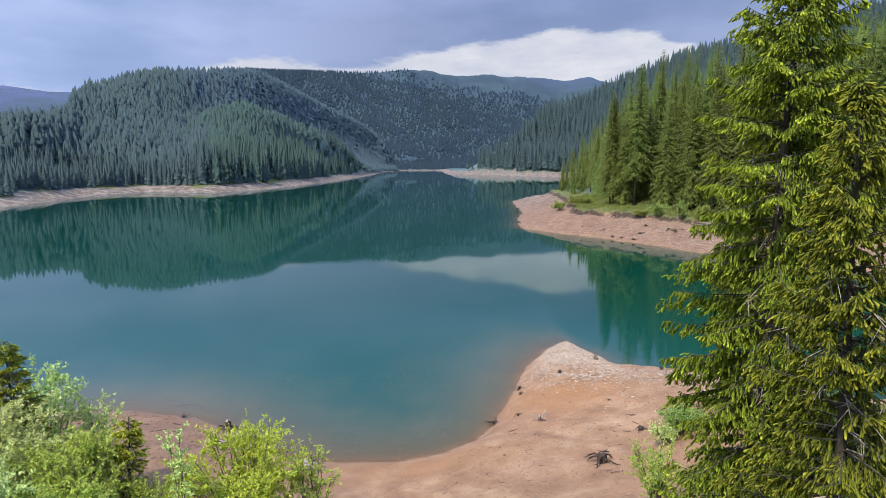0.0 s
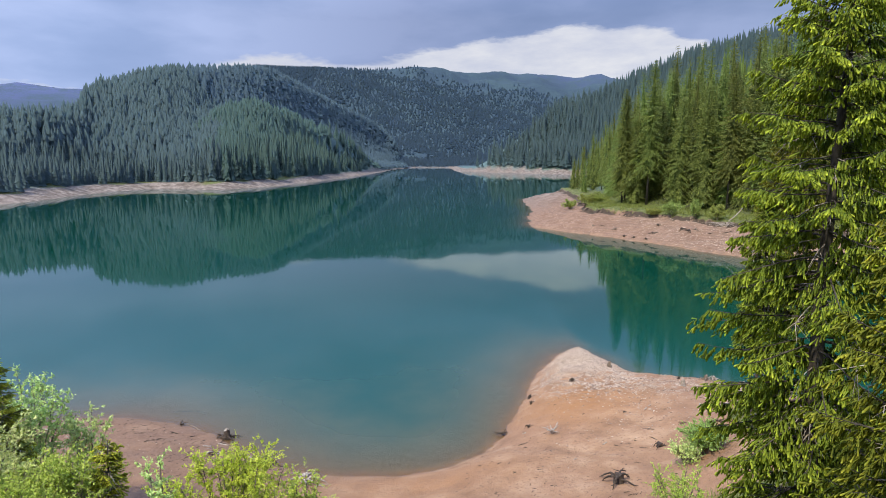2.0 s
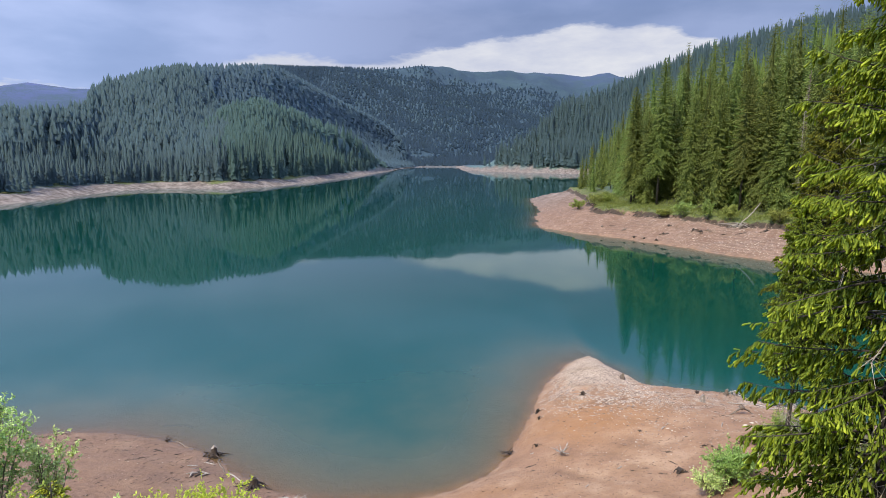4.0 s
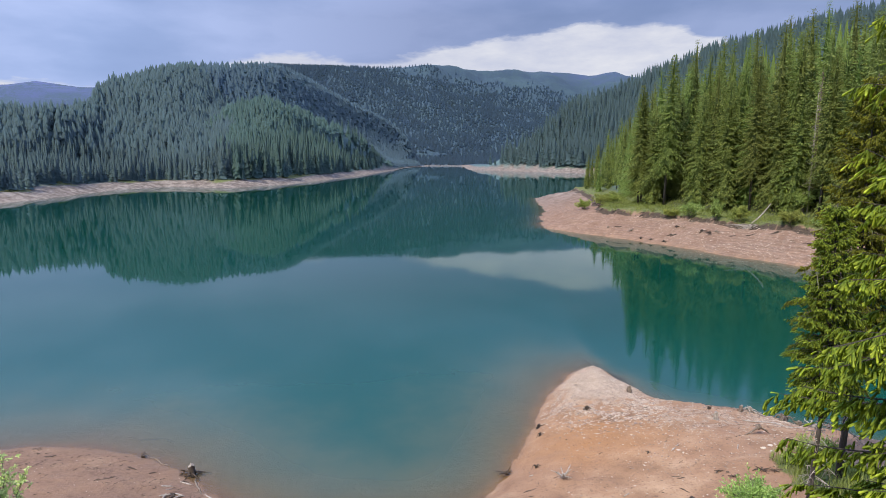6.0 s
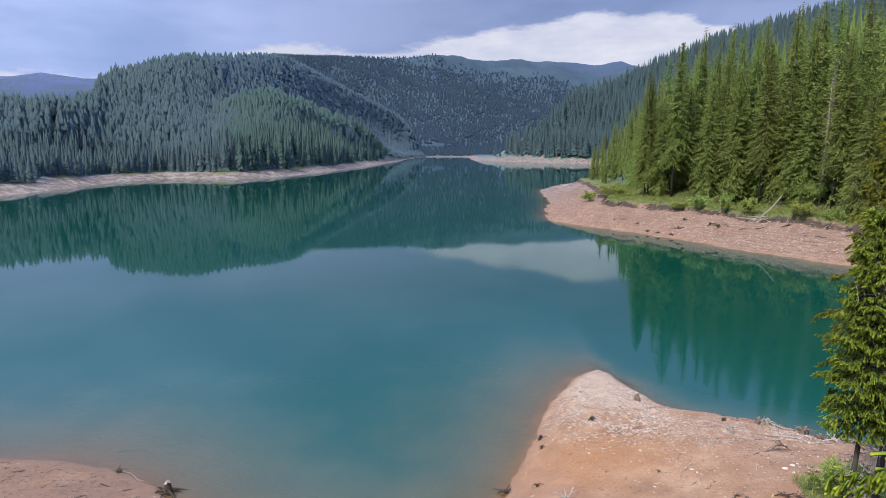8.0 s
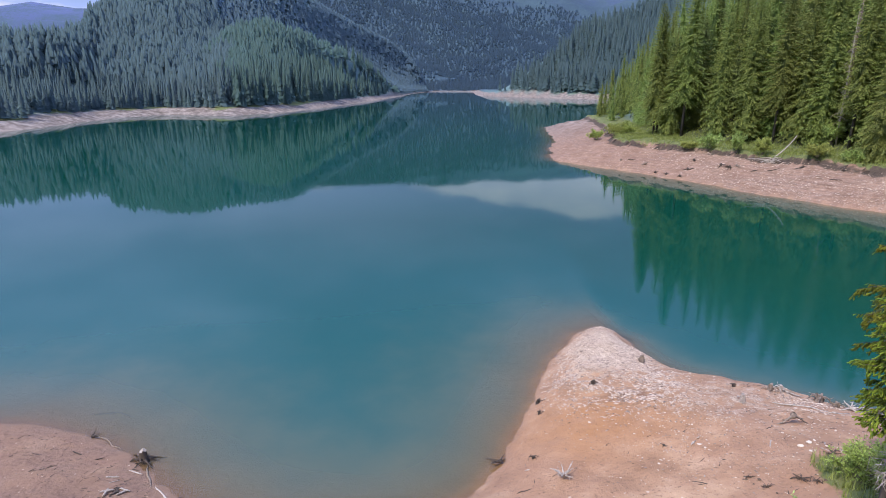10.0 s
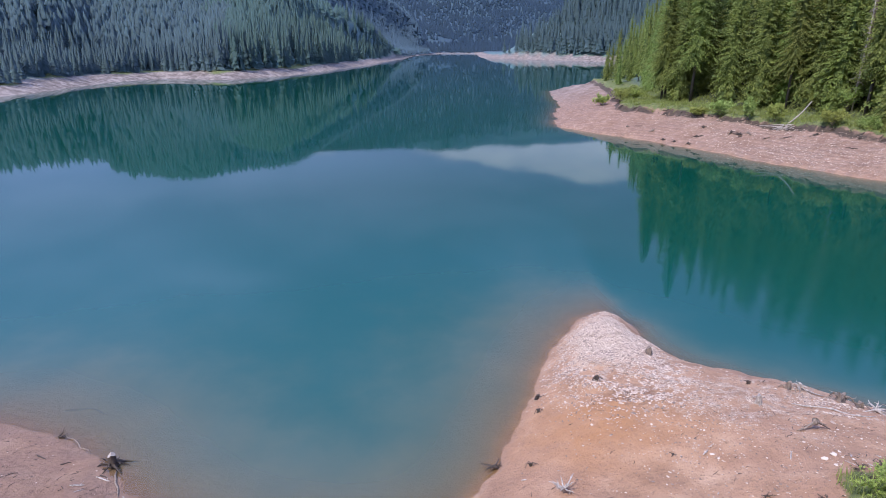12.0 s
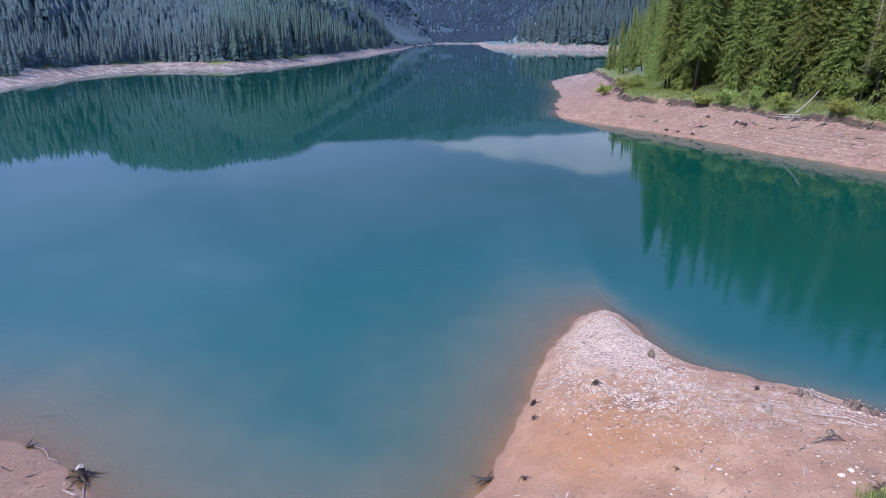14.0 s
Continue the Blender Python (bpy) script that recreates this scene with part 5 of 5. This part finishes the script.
def pebbles():
    rng = np.random.default_rng(9)
    spots, sizes = [], []

    def field(n, cx, cy, sx, sy, lo, hi):
        p = np.stack([rng.normal(cx, sx, n), rng.normal(cy, sy, n)], 1)
        spots.append(p)
        sizes.append(lo + (hi - lo) * rng.random(n) ** 3)

    field(19000, 7.2, 34.0, 1.2, 2.4, 0.012, 0.046)
    field(4500, 6.4, 31.2, 1.4, 1.2, 0.011, 0.046)
    field(6500, 8.2, 31.0, 0.7, 1.9, 0.012, 0.044)
    field(5000, 5.5, 31.4, 0.8, 1.5, 0.011, 0.040)
    field(5000, 8.7, 29.6, 0.7, 1.1, 0.011, 0.038)
    field(1800, 8.8, 27.6, 0.9, 1.7, 0.010, 0.034)
    field(800, 10.5, 26.6, 2.2, 1.8, 0.009, 0.032)
    field(260, 12.9, 27.5, 0.45, 0.05, 0.014, 0.04)
    field(900, 13.5, 28.6, 0.9, 0.28, 0.014, 0.05)
    field(500, 7.1, 28.9, 0.8, 0.8, 0.02, 0.075)
    field(2600, 10.0, 26.2, 2.4, 2.2, 0.012, 0.034)
    field(500, 13.5, 28.2, 2.0, 0.7, 0.014, 0.07)
    field(900, 7.5, 26.0, 2.6, 2.6, 0.010, 0.04)
    field(600, -13.0, 24.5, 4.0, 1.6, 0.008, 0.03)
    p, s = np.concatenate(spots), np.concatenate(sizes)
    z, dn, _, _, _, a, _ = land(p[:, 0], p[:, 1])
    ok = (z > 0.03) & (a < 9) & (a > 1.1 * smooth((p[:, 0] - 8.0) / 1.2) + 0.25 * wobble(p[:, 0], p[:, 1], 0.9, 2)) & (rng.random(len(p)) < 0.62 + 0.5 * wobble(p[:, 0], p[:, 1], 1.3, 8))
    p, s, z = p[ok], s[ok], z[ok]
    n = len(p)
    v, tri = pebble_shapes(rng, n)
    turn = rng.uniform(0, 6.28, n)
    flat = np.stack([s * rng.uniform(0.8, 1.5, n), s, s * rng.uniform(0.4, 0.75, n)], 1)
    v = v * flat[:, None]
    c, w = np.cos(turn)[:, None], np.sin(turn)[:, None]
    v = np.stack([v[..., 0] * c - v[..., 1] * w + p[:, 0, None], v[..., 0] * w + v[..., 1] * c + p[:, 1, None], v[..., 2] + z[:, None] + 0.1 * s[:, None]], -1)
    faces = (np.arange(n)[:, None, None] * 8 + tri[None]).reshape(-1, 3)
    tagged(new("gravel", mesh_of("gravel", v.reshape(-1, 3), faces, STONE, None, True)), "whitish pebbles strewn over the clay spit", "gravel", kind="stuff")
    # the headland's bank
    p = np.stack([rng.uniform(24, 50, 30000), rng.uniform(66, 108, 30000)], 1)
    z, _, b, _, _, _, width = land(p[:, 0], p[:, 1])
    ok = (b > 0.3) & (b < width) & (rng.random(len(p)) < smooth((p[:, 0] - 24) / 12) * (0.55 + 0.6 * wobble(p[:, 0], p[:, 1], 3.0, 6)))
    p, z = p[ok], z[ok]
    n = len(p)
    s = 0.03 + 0.10 * rng.random(n) ** 4
    v, tri = pebble_shapes(rng, n)
    v = v * (s[:, None] * np.array([1.2, 1, 0.6]))[:, None]
    v = v + np.stack([p[:, 0], p[:, 1], z + 0.1 * s], 1)[:, None]
    faces = (np.arange(n)[:, None, None] * 8 + tri[None]).reshape(-1, 3)
    tagged(new("gravel", mesh_of("gravel", v.reshape(-1, 3), faces, STONE, None, True)), "pale stones on the eroded bank of the headland", "gravel", kind="stuff")


pebbles()


def stone(x, y, size, seed, label):
    """A loose stone with a flattish top and blunt corners."""
    rng = np.random.default_rng(seed)
    sides = 9
    a = np.linspace(0, 2 * np.pi, sides, endpoint=False)
    outline = rng.uniform(0.8, 1.2, sides)
    rings = [(0.75, -0.5), (1.0, -0.1), (0.95, 0.35), (0.62, 0.62)]
    v = np.concatenate([np.stack([w * outline * np.cos(a), w * outline * np.sin(a), np.full(sides, z) + rng.normal(0, 0.06, sides)], 1) for w, z in rings] + [[(0.05, 0, 0.68)], [(0, 0, -0.5)]])
    k = np.arange(sides)
    quads = np.concatenate([np.stack([m * sides + k, m * sides + (k + 1) % sides, (m + 1) * sides + (k + 1) % sides, (m + 1) * sides + k], 1) for m in range(3)])
    tris = np.concatenate([np.stack([3 * sides + k, 3 * sides + (k + 1) % sides, np.full(sides, 4 * sides)], 1), np.stack([(k + 1) % sides, k, np.full(sides, 4 * sides + 1)], 1)])
    me = mesh_of("stone", v * size * np.array([1.3, 1, 0.6]), [tris, quads], PALESTONE)
    ob = new("stone", me)
    ob.matrix_basis = pose(x, y, float(height(x, y)[0]) + 0.12 * size, rng.uniform(-8, 8), rng.uniform(-8, 8), seed * 40)
    return tagged(ob, label, "stone", "loose stones on the beach")


def soil_clod(x, y, size, seed):
    """A torn lump of dark turf soil lying on the clay."""
    rng = np.random.default_rng(seed)
    rings, sides = 6, 9
    a = np.linspace(0, 2 * np.pi, sides, endpoint=False)
    e = np.linspace(-0.9, 1.45, rings)
    r = np.cos(e)[:, None] * rng.uniform(0.5, 1.4, (rings, sides))
    v = np.stack([r * np.cos(a) * 1.3, r * np.sin(a), np.sin(e)[:, None] * rng.uniform(0.8, 1.15, (rings, sides)) * 0.6], -1) * size
    verts = np.vstack([v.reshape(-1, 3), v[-1].mean(0)[None] + (0, 0, 0.02 * size)])
    i = (np.arange(rings - 1)[:, None] * sides + np.arange(sides)).ravel()
    j = (np.arange(rings - 1)[:, None] * sides + (np.arange(sides) + 1) % sides).ravel()
    k = np.arange(sides)
    top = np.stack([(rings - 1) * sides + k, (rings - 1) * sides + (k + 1) % sides, np.full(sides, rings * sides)], 1)
    ob = new("soil_clod", mesh_of("soil_clod", verts, [top, np.stack([i, j, j + sides, i + sides], 1)], SOIL))
    ob.matrix_basis = pose(x, y, float(height(x, y)[0]) + 0.15 * size, 0, 0, seed * 37)
    return tagged(ob, "dark crumbly clod of torn turf soil on the beach", "soil clod", "clods at the edge of the grass")


def shore_things():
    rng = np.random.default_rng(12)
    for k, (cx, cy, n, reach) in enumerate(((8.6, 21.2, 9, 0.16), (9.24, 22.73, 10, 0.20), (9.05, 23.36, 10, 0.19), (10.22, 22.95, 18, 0.30), (10.5, 22.75, 12, 0.22), (11.7, 24.15, 18, 0.30), (11.85, 23.75, 14, 0.28), (12.4, 24.4, 12, 0.25))):
        root_clump(cx, cy, n, reach, -6, 24, 0.013, 0.035, 700 + k, SOILROOT, "tangle of dark soil-caked turf roots at the grass edge", 50 * k)
        for _ in range(3):
            soil_clod(cx + rng.normal(0, 0.22), cy + rng.normal(0, 0.16), 0.015 + 0.03 * rng.random(), int(rng.integers(500, 900)))
    root_clump(4.18, 24.28, 11, 0.52, 8, 62, 0.032, 0.12, 1, PALEWOOD, "bleached upturned root crown with star-shaped roots")
    stump(5.5, 19.4, 0.18, 0.3, 6, 0.62, 2, DARKWOOD, "weathered stump with long forking roots on the clay", 0, 0.0, 0.25)
    stump(7.65, 21.8, 0.14, 0.16, 3, 0.3, 3, DARKWOOD, "small dark stump sunk in the clay")
    root_clump(11.8, 26.45, 2, 0.66, -30, -24, 0.05, 0.27, 4, BROWNWOOD, "grey root crown straddling on long arched roots", 8)
    stump(10.85, 27.95, 0.10, 0.30, 3, 0.3, 5, PALEWOOD, "small pale stump on the beach", 10)
    stump(12.45, 29.25, 0.11, 0.24, 5, 0.34, 7, BROWNWOOD, "pale weathered stump at the water's edge of the beach", 15)
    stump(12.85, 29.28, 0.10, 0.22, 5, 0.42, 8, PALEWOOD, "low weathered stump beside another", 80)
    driftwood(13.2, 29.22, 0.8, 0.035, -5, 387, PALEWOOD, "pale branch lying at the foot of a stump", 0.03)
    stump(14.1, 29.0, 0.15, 0.34, 5, 0.5, 9, BROWNWOOD, "weathered stump standing open on its roots by the water", 30, 0.0, 0.3)
    stump(14.75, 28.95, 0.11, 0.22, 4, 0.4, 6, BROWNWOOD, "small weathered stump on the crest of the beach", 60)
    root_clump(14.85, 28.35, 9, 0.55, -10, 28, 0.040, 0.12, 10, PALEWOOD, "grey tangled root crown on the crest of the beach")
    root_clump(15.5, 28.2, 7, 0.5, -10, 25, 0.038, 0.12, 21, BROWNWOOD, "brown tangled root crown on the crest of the beach")
    stump(11.3, 29.65, 0.07, 0.10, 3, 0.2, 22, DARKWOOD, "small black stump on the wet edge of the beach")
    stump(8.57, 32.2, 0.12, 0.30, 3, 0.14, 11, BROWNWOOD, "short weathered post-like stump at the tip of the spit")
    stump(6.2, 30.35, 0.09, 0.16, 4, 0.2, 12, DARKWOOD, "small dark stump in the gravel")
    stump(4.1, 30.4, 0.08, 0.16, 4, 0.2, 13, DARKWOOD, "small black stump at the waterline")
    stump(4.0, 29.3, 0.06, 0.12, 4, 0.2, 14, DARKWOOD, "small black root at the waterline")
    root_clump(2.4, 26.6, 5, 0.5, -12, 20, 0.035, 0.12, 15, DARKWOOD, "black root crown standing in the shallows")
    stump(3.45, 25.97, 0.06, 0.10, 4, 0.22, 20, DARKWOOD, "stub of a thin root in the clay")
    root_clump(7.45, 25.5, 3, 0.16, -5, 10, 0.02, 0.02, 24, DARKWOOD, "scrap of dark root lying on the clay")
    stump(-9.85, 26.05, 0.17, 0.48, 7, 0.62, 16, DARKWOOD, "upright cut stump with a pale top at the waterline", 0, 0.05)
    stump(-7.35, 23.6, 0.19, 0.35, 7, 0.6, 17, DARKWOOD, "dark forked stump on the wet shore", 40)
    stump(-5.45, 22.2, 0.20, 0.28, 8, 0.9, 18, DEADWOOD, "pale spreading root stump on the wet shore", 10, 0.0, 0.25)
    root_clump(-12.5, 27.3, 6, 0.34, -8, 30, 0.03, 0.08, 25, DARKWOOD, "small dark root crown at the waterline")
    for k in range(7):
        driftwood(-9.6 + 0.24 * math.sin(k * 2.1), 24.0 + 0.16 * math.cos(k * 1.7), 0.28 + 0.06 * (k % 3), 0.035, 25 + 37 * k, 600 + k, PALEWOOD if k % 3 else DARKWOOD, "short pale log in a heap on the clay", 0.02 * (k % 3))
    rng = np.random.default_rng(33)
    for k in range(20):
        x, y = rng.uniform(-18, -7.2), rng.uniform(22.5, 28)
        z = float(height(x, y)[0])
        if z < 0.02:
            continue
        driftwood(x, y, rng.uniform(0.2, 0.7), rng.uniform(0.012, 0.03), rng.uniform(-30, 50), 300 + k, DARKWOOD if rng.random() < 0.6 else DEADWOOD, "thin stick of driftwood lying on the clay")
    for k in range(26):
        x, y = rng.uniform(2.5, 13), rng.uniform(21.5, 28)
        if float(height(x, y)[0]) < 0.05:
            continue
        driftwood(x, y, rng.uniform(0.15, 0.5), rng.uniform(0.010, 0.022), rng.uniform(0, 180), 340 + k, DARKWOOD if rng.random() < 0.6 else DEADWOOD, "thin stick of driftwood lying on the clay")
    driftwood(13.2, 27.9, 2.4, 0.03, -14, 380, DEADWOOD, "long pale stick along the crest of the beach")
    driftwood(-9.25, 25.2, 1.4, 0.035, -58, 381, BROWNWOOD, "pale log along the waterline")
    driftwood(-8.3, 24.3, 1.2, 0.03, -40, 382, DEADWOOD, "pale log along the waterline")
    driftwood(-12.4, 29.25, 0.8, 0.03, -24, 385, DARKWOOD, "dark sunken branch in the silty shallows")
    driftwood(-13.15, 29.25, 1.0, 0.035, 22, 384, DARKWOOD, "dark sunken log in the silty shallows")
    driftwood(-11.7, 27.05, 1.9, 0.028, -31, 383, BROWNWOOD, "pale stick along the waterline")
    for k, (x, y, s) in enumerate([(11.13, 24.71, 0.21), (11.45, 24.87, 0.22), (11.25, 24.4, 0.15), (11.7, 25.05, 0.12), (8.44, 25.28, 0.15), (8.3, 25.4, 0.10), (8.55, 25.1, 0.11), (6.9, 24.2, 0.09), (7.0, 24.5, 0.10), (9.0, 23.4, 0.08), (8.6, 26.4, 0.09), (8.2, 22.1, 0.08), (11.8, 24.6, 0.10), (12.6, 26.6, 0.09), (12.9, 26.0, 0.08)]):
        stone(x, y, s * 0.33, k, "pale rounded stone lying on the clay beach")


shore_things()


def fallen_tree():
    """A dead tree that has slid over the lip of the headland's bank."""
    rng = np.random.default_rng(4)
    root = new("fallen_tree")
    x, y = 40.9, 91.3
    base = float(height(x, y)[0])
    root.matrix_basis = pose(x, y, base)
    t = np.linspace(0, 1, 9)
    spine = np.stack([-0.6 + 4.6 * t, -0.2 + 1.6 * t, 0.15 + 0.7 * t + 2.6 * t ** 2.0], 1)
    part("trunk", mesh_of("trunk", *tube(spine, np.linspace(0.13, 0.06, 9), 7), DEADWOOD, None, True), root)
    pile = Pile()
    for k in range(40):
        m = rng.uniform(0, 0.3)
        q = np.array([np.interp(m, t, spine[:, i]) for i in range(3)])
        d = np.array([rng.normal(-0.1, 0.9), rng.normal(-0.6, 0.4), rng.uniform(-0.7, 0.1)])
        L = rng.uniform(0.6, 1.6)
        pile.add(*tube([q, q + d * L * 0.5 + rng.normal(0, 0.08, 3), q + d * L], [0.07, 0.05, 0.02], 4))
    part("bare_branches", pile.mesh("bare_branches", DEADWOOD), root, kind="stuff")
    tagged(root, "bare grey fallen tree with tangled branches hanging over the bank", "fallen tree")
    # standing dead spruce
    root = new("dead_tree")
    x, y = 50.2, 92.8
    base = float(height(x, y)[0])
    root.matrix_basis = pose(x, y, base)
    part("trunk", mesh_of("trunk", *tube([(0, 0, -0.4), (0.05, 0, 8), (0.1, 0.1, 17)], [0.12, 0.08, 0.02], 7), DEADWOOD, None, True), root)
    pile = Pile()
    for k in range(110):
        z = rng.uniform(3, 18.5)
        a, L = rng.uniform(0, 6.28), rng.uniform(0.4, 1.7) * (1 - z / 22)
        q = np.array([0.015 * z, 0, z])
        d = np.array([math.cos(a), math.sin(a), -0.35]) * L
        pile.add(*tube([q, q + d * 0.6, q + d + (0, 0, -0.25 * L)], [0.03, 0.02, 0.006], 3, False))
    part("bare_branches", pile.mesh("bare_branches", DEADWOOD), root, kind="stuff")
    tagged(root, "standing dead grey spruce without needles among green ones", "dead tree")
    for k, (x, y, n, reach) in enumerate([(27.6, 101.6, 5, 1.0), (31.8, 95.3, 7, 0.9), (36.2, 92.0, 8, 1.0), (35.4, 92.9, 6, 0.9), (37.0, 91.6, 6, 0.8), (27.9, 97.3, 3, 0.5), (28.9, 95.4, 3, 0.5), (30.2, 93.6, 4, 0.6), (24.7, 105.3, 3, 0.5), (42.9, 86.3, 5, 1.0), (45.7, 82.5, 4, 0.8), (33.3, 97.4, 4, 0.7)]):
        root_clump(x, y, n, reach, -25, 8, 0.085, 0.10, 430 + k, DARKWOOD if k % 4 else BROWNWOOD, "dark washed-out root crown on the eroded bank")
    for k, (x, y, turn, L) in enumerate([(26.2, 104.5, -20, 1.2), (40.0, 87.6, -30, 1.5), (43.6, 80.2, -35, 1.3), (38.2, 88.9, 15, 1.1)]):
        driftwood(x, y, L, 0.05, turn, 420 + k, DARKWOOD, "dark washed-out stick lying on the eroded bank", 0.05)


fallen_tree()


def litter():
    """Crumbs of bark and twig on the clay, and torn roots along the lip of the headland's bank."""
    rng = np.random.default_rng(61)
    pile = Pile()
    p = np.concatenate([np.stack([rng.uniform(-18, -6, 700), rng.uniform(21.5, 28, 700)], 1), np.stack([rng.uniform(0, 14, 700), rng.uniform(18, 30, 700)], 1)])
    z, _, _, _, _, a, _ = land(p[:, 0], p[:, 1])
    ok = (z > 0.02) & (a < 10) & (a > 0.15)
    p, z = p[ok], z[ok]
    clump = wobble(p[:, 0], p[:, 1], 1.8, 9) > -0.25
    for (x, y), h in zip(p[clump], z[clump]):
        t, L = rng.normal(0.3, 0.5), rng.uniform(0.05, 0.22)
        d = np.array([math.cos(t), math.sin(t), 0.05]) * L
        pile.add(*tube([np.array([x, y, h + 0.008]), np.array([x, y, h + 0.012]) + d], [rng.uniform(0.005, 0.014), 0.004], 4, False))
    tagged(new("twig_litter", pile.mesh("twig_litter", DARKWOOD)), "dark scraps of bark and twigs on the clay beach", "twig litter", kind="stuff")
    pile = Pile()
    p = np.stack([rng.uniform(20, 50, 9000), rng.uniform(68, 140, 9000)], 1)
    z, _, b, _, _, _, width = land(p[:, 0], p[:, 1])
    ok = np.abs(b - width - 0.05) < 0.22
    p, z = p[ok], z[ok]
    for (x, y), h in zip(p[:420], z[:420]):
        q = np.array([x, y, h + 0.06])
        d = np.array([rng.normal(-0.45, 0.35), rng.normal(-0.45, 0.35), -rng.uniform(0.15, 0.6)]) * rng.uniform(0.5, 1.5)
        pile.add(*tube([q - 0.25 * d * (1, 1, -0.2), q, q + d * 0.5 + rng.normal(0, 0.06, 3), q + d], [0.05, rng.uniform(0.04, 0.11), 0.05, 0.015], 5, False))
    tagged(new("torn_roots", pile.mesh("torn_roots", DARKWOOD)), "torn dark roots and soil along the lip of the bank", "roots", kind="stuff")


litter()


def grass():
    """Tufts on the slope under the shrubs and on the headland's lip."""
    rng = np.random.default_rng(15)
    p = np.concatenate([np.stack([rng.uniform(-17, 15, 34000), rng.uniform(9, 24, 34000)], 1), np.stack([rng.uniform(20, 62, 26000), rng.uniform(64, 150, 26000)], 1)])
    z, dn, b, _, _, a, width = land(p[:, 0], p[:, 1])
    grown = turf(p[:, 0], p[:, 1], a)
    far = b > 0
    ok = np.where(far, (b > width + 0.1) & (b < width + 9), (grown > rng.uniform(0.1, 1.2, len(p))) & (dn > 0))
    p, z, far = p[ok], z[ok], far[ok]
    n = len(p)
    blades = 5
    i = np.repeat(np.arange(n), blades)
    big = np.where(far[i], 2.0, 1.0)
    a = rng.uniform(0, 6.28, n * blades)
    L = rng.uniform(0.10, 0.34, n * blades) * big
    lean = rng.uniform(0.2, 0.9, n * blades)
    o = np.stack([p[i, 0] + rng.normal(0, 0.06, len(i)) * big, p[i, 1] + rng.normal(0, 0.06, len(i)) * big, z[i] - 0.02], 1)
    d = np.stack([np.cos(a), np.sin(a), np.zeros_like(a)], 1)
    s = np.stack([-d[:, 1], d[:, 0], np.zeros_like(a)], 1) * (0.012 * big)[:, None]
    tip = o + d * (L * lean)[:, None]
    tip[:, 2] += L
    v = np.stack([o - s, o + s, tip], 1).reshape(-1, 3)
    tagged(new("grass", mesh_of("grass", v, np.arange(len(v)).reshape(-1, 3), GRASS)), "rough yellow green grass on the slope and banks", "grass", kind="stuff")


grass()
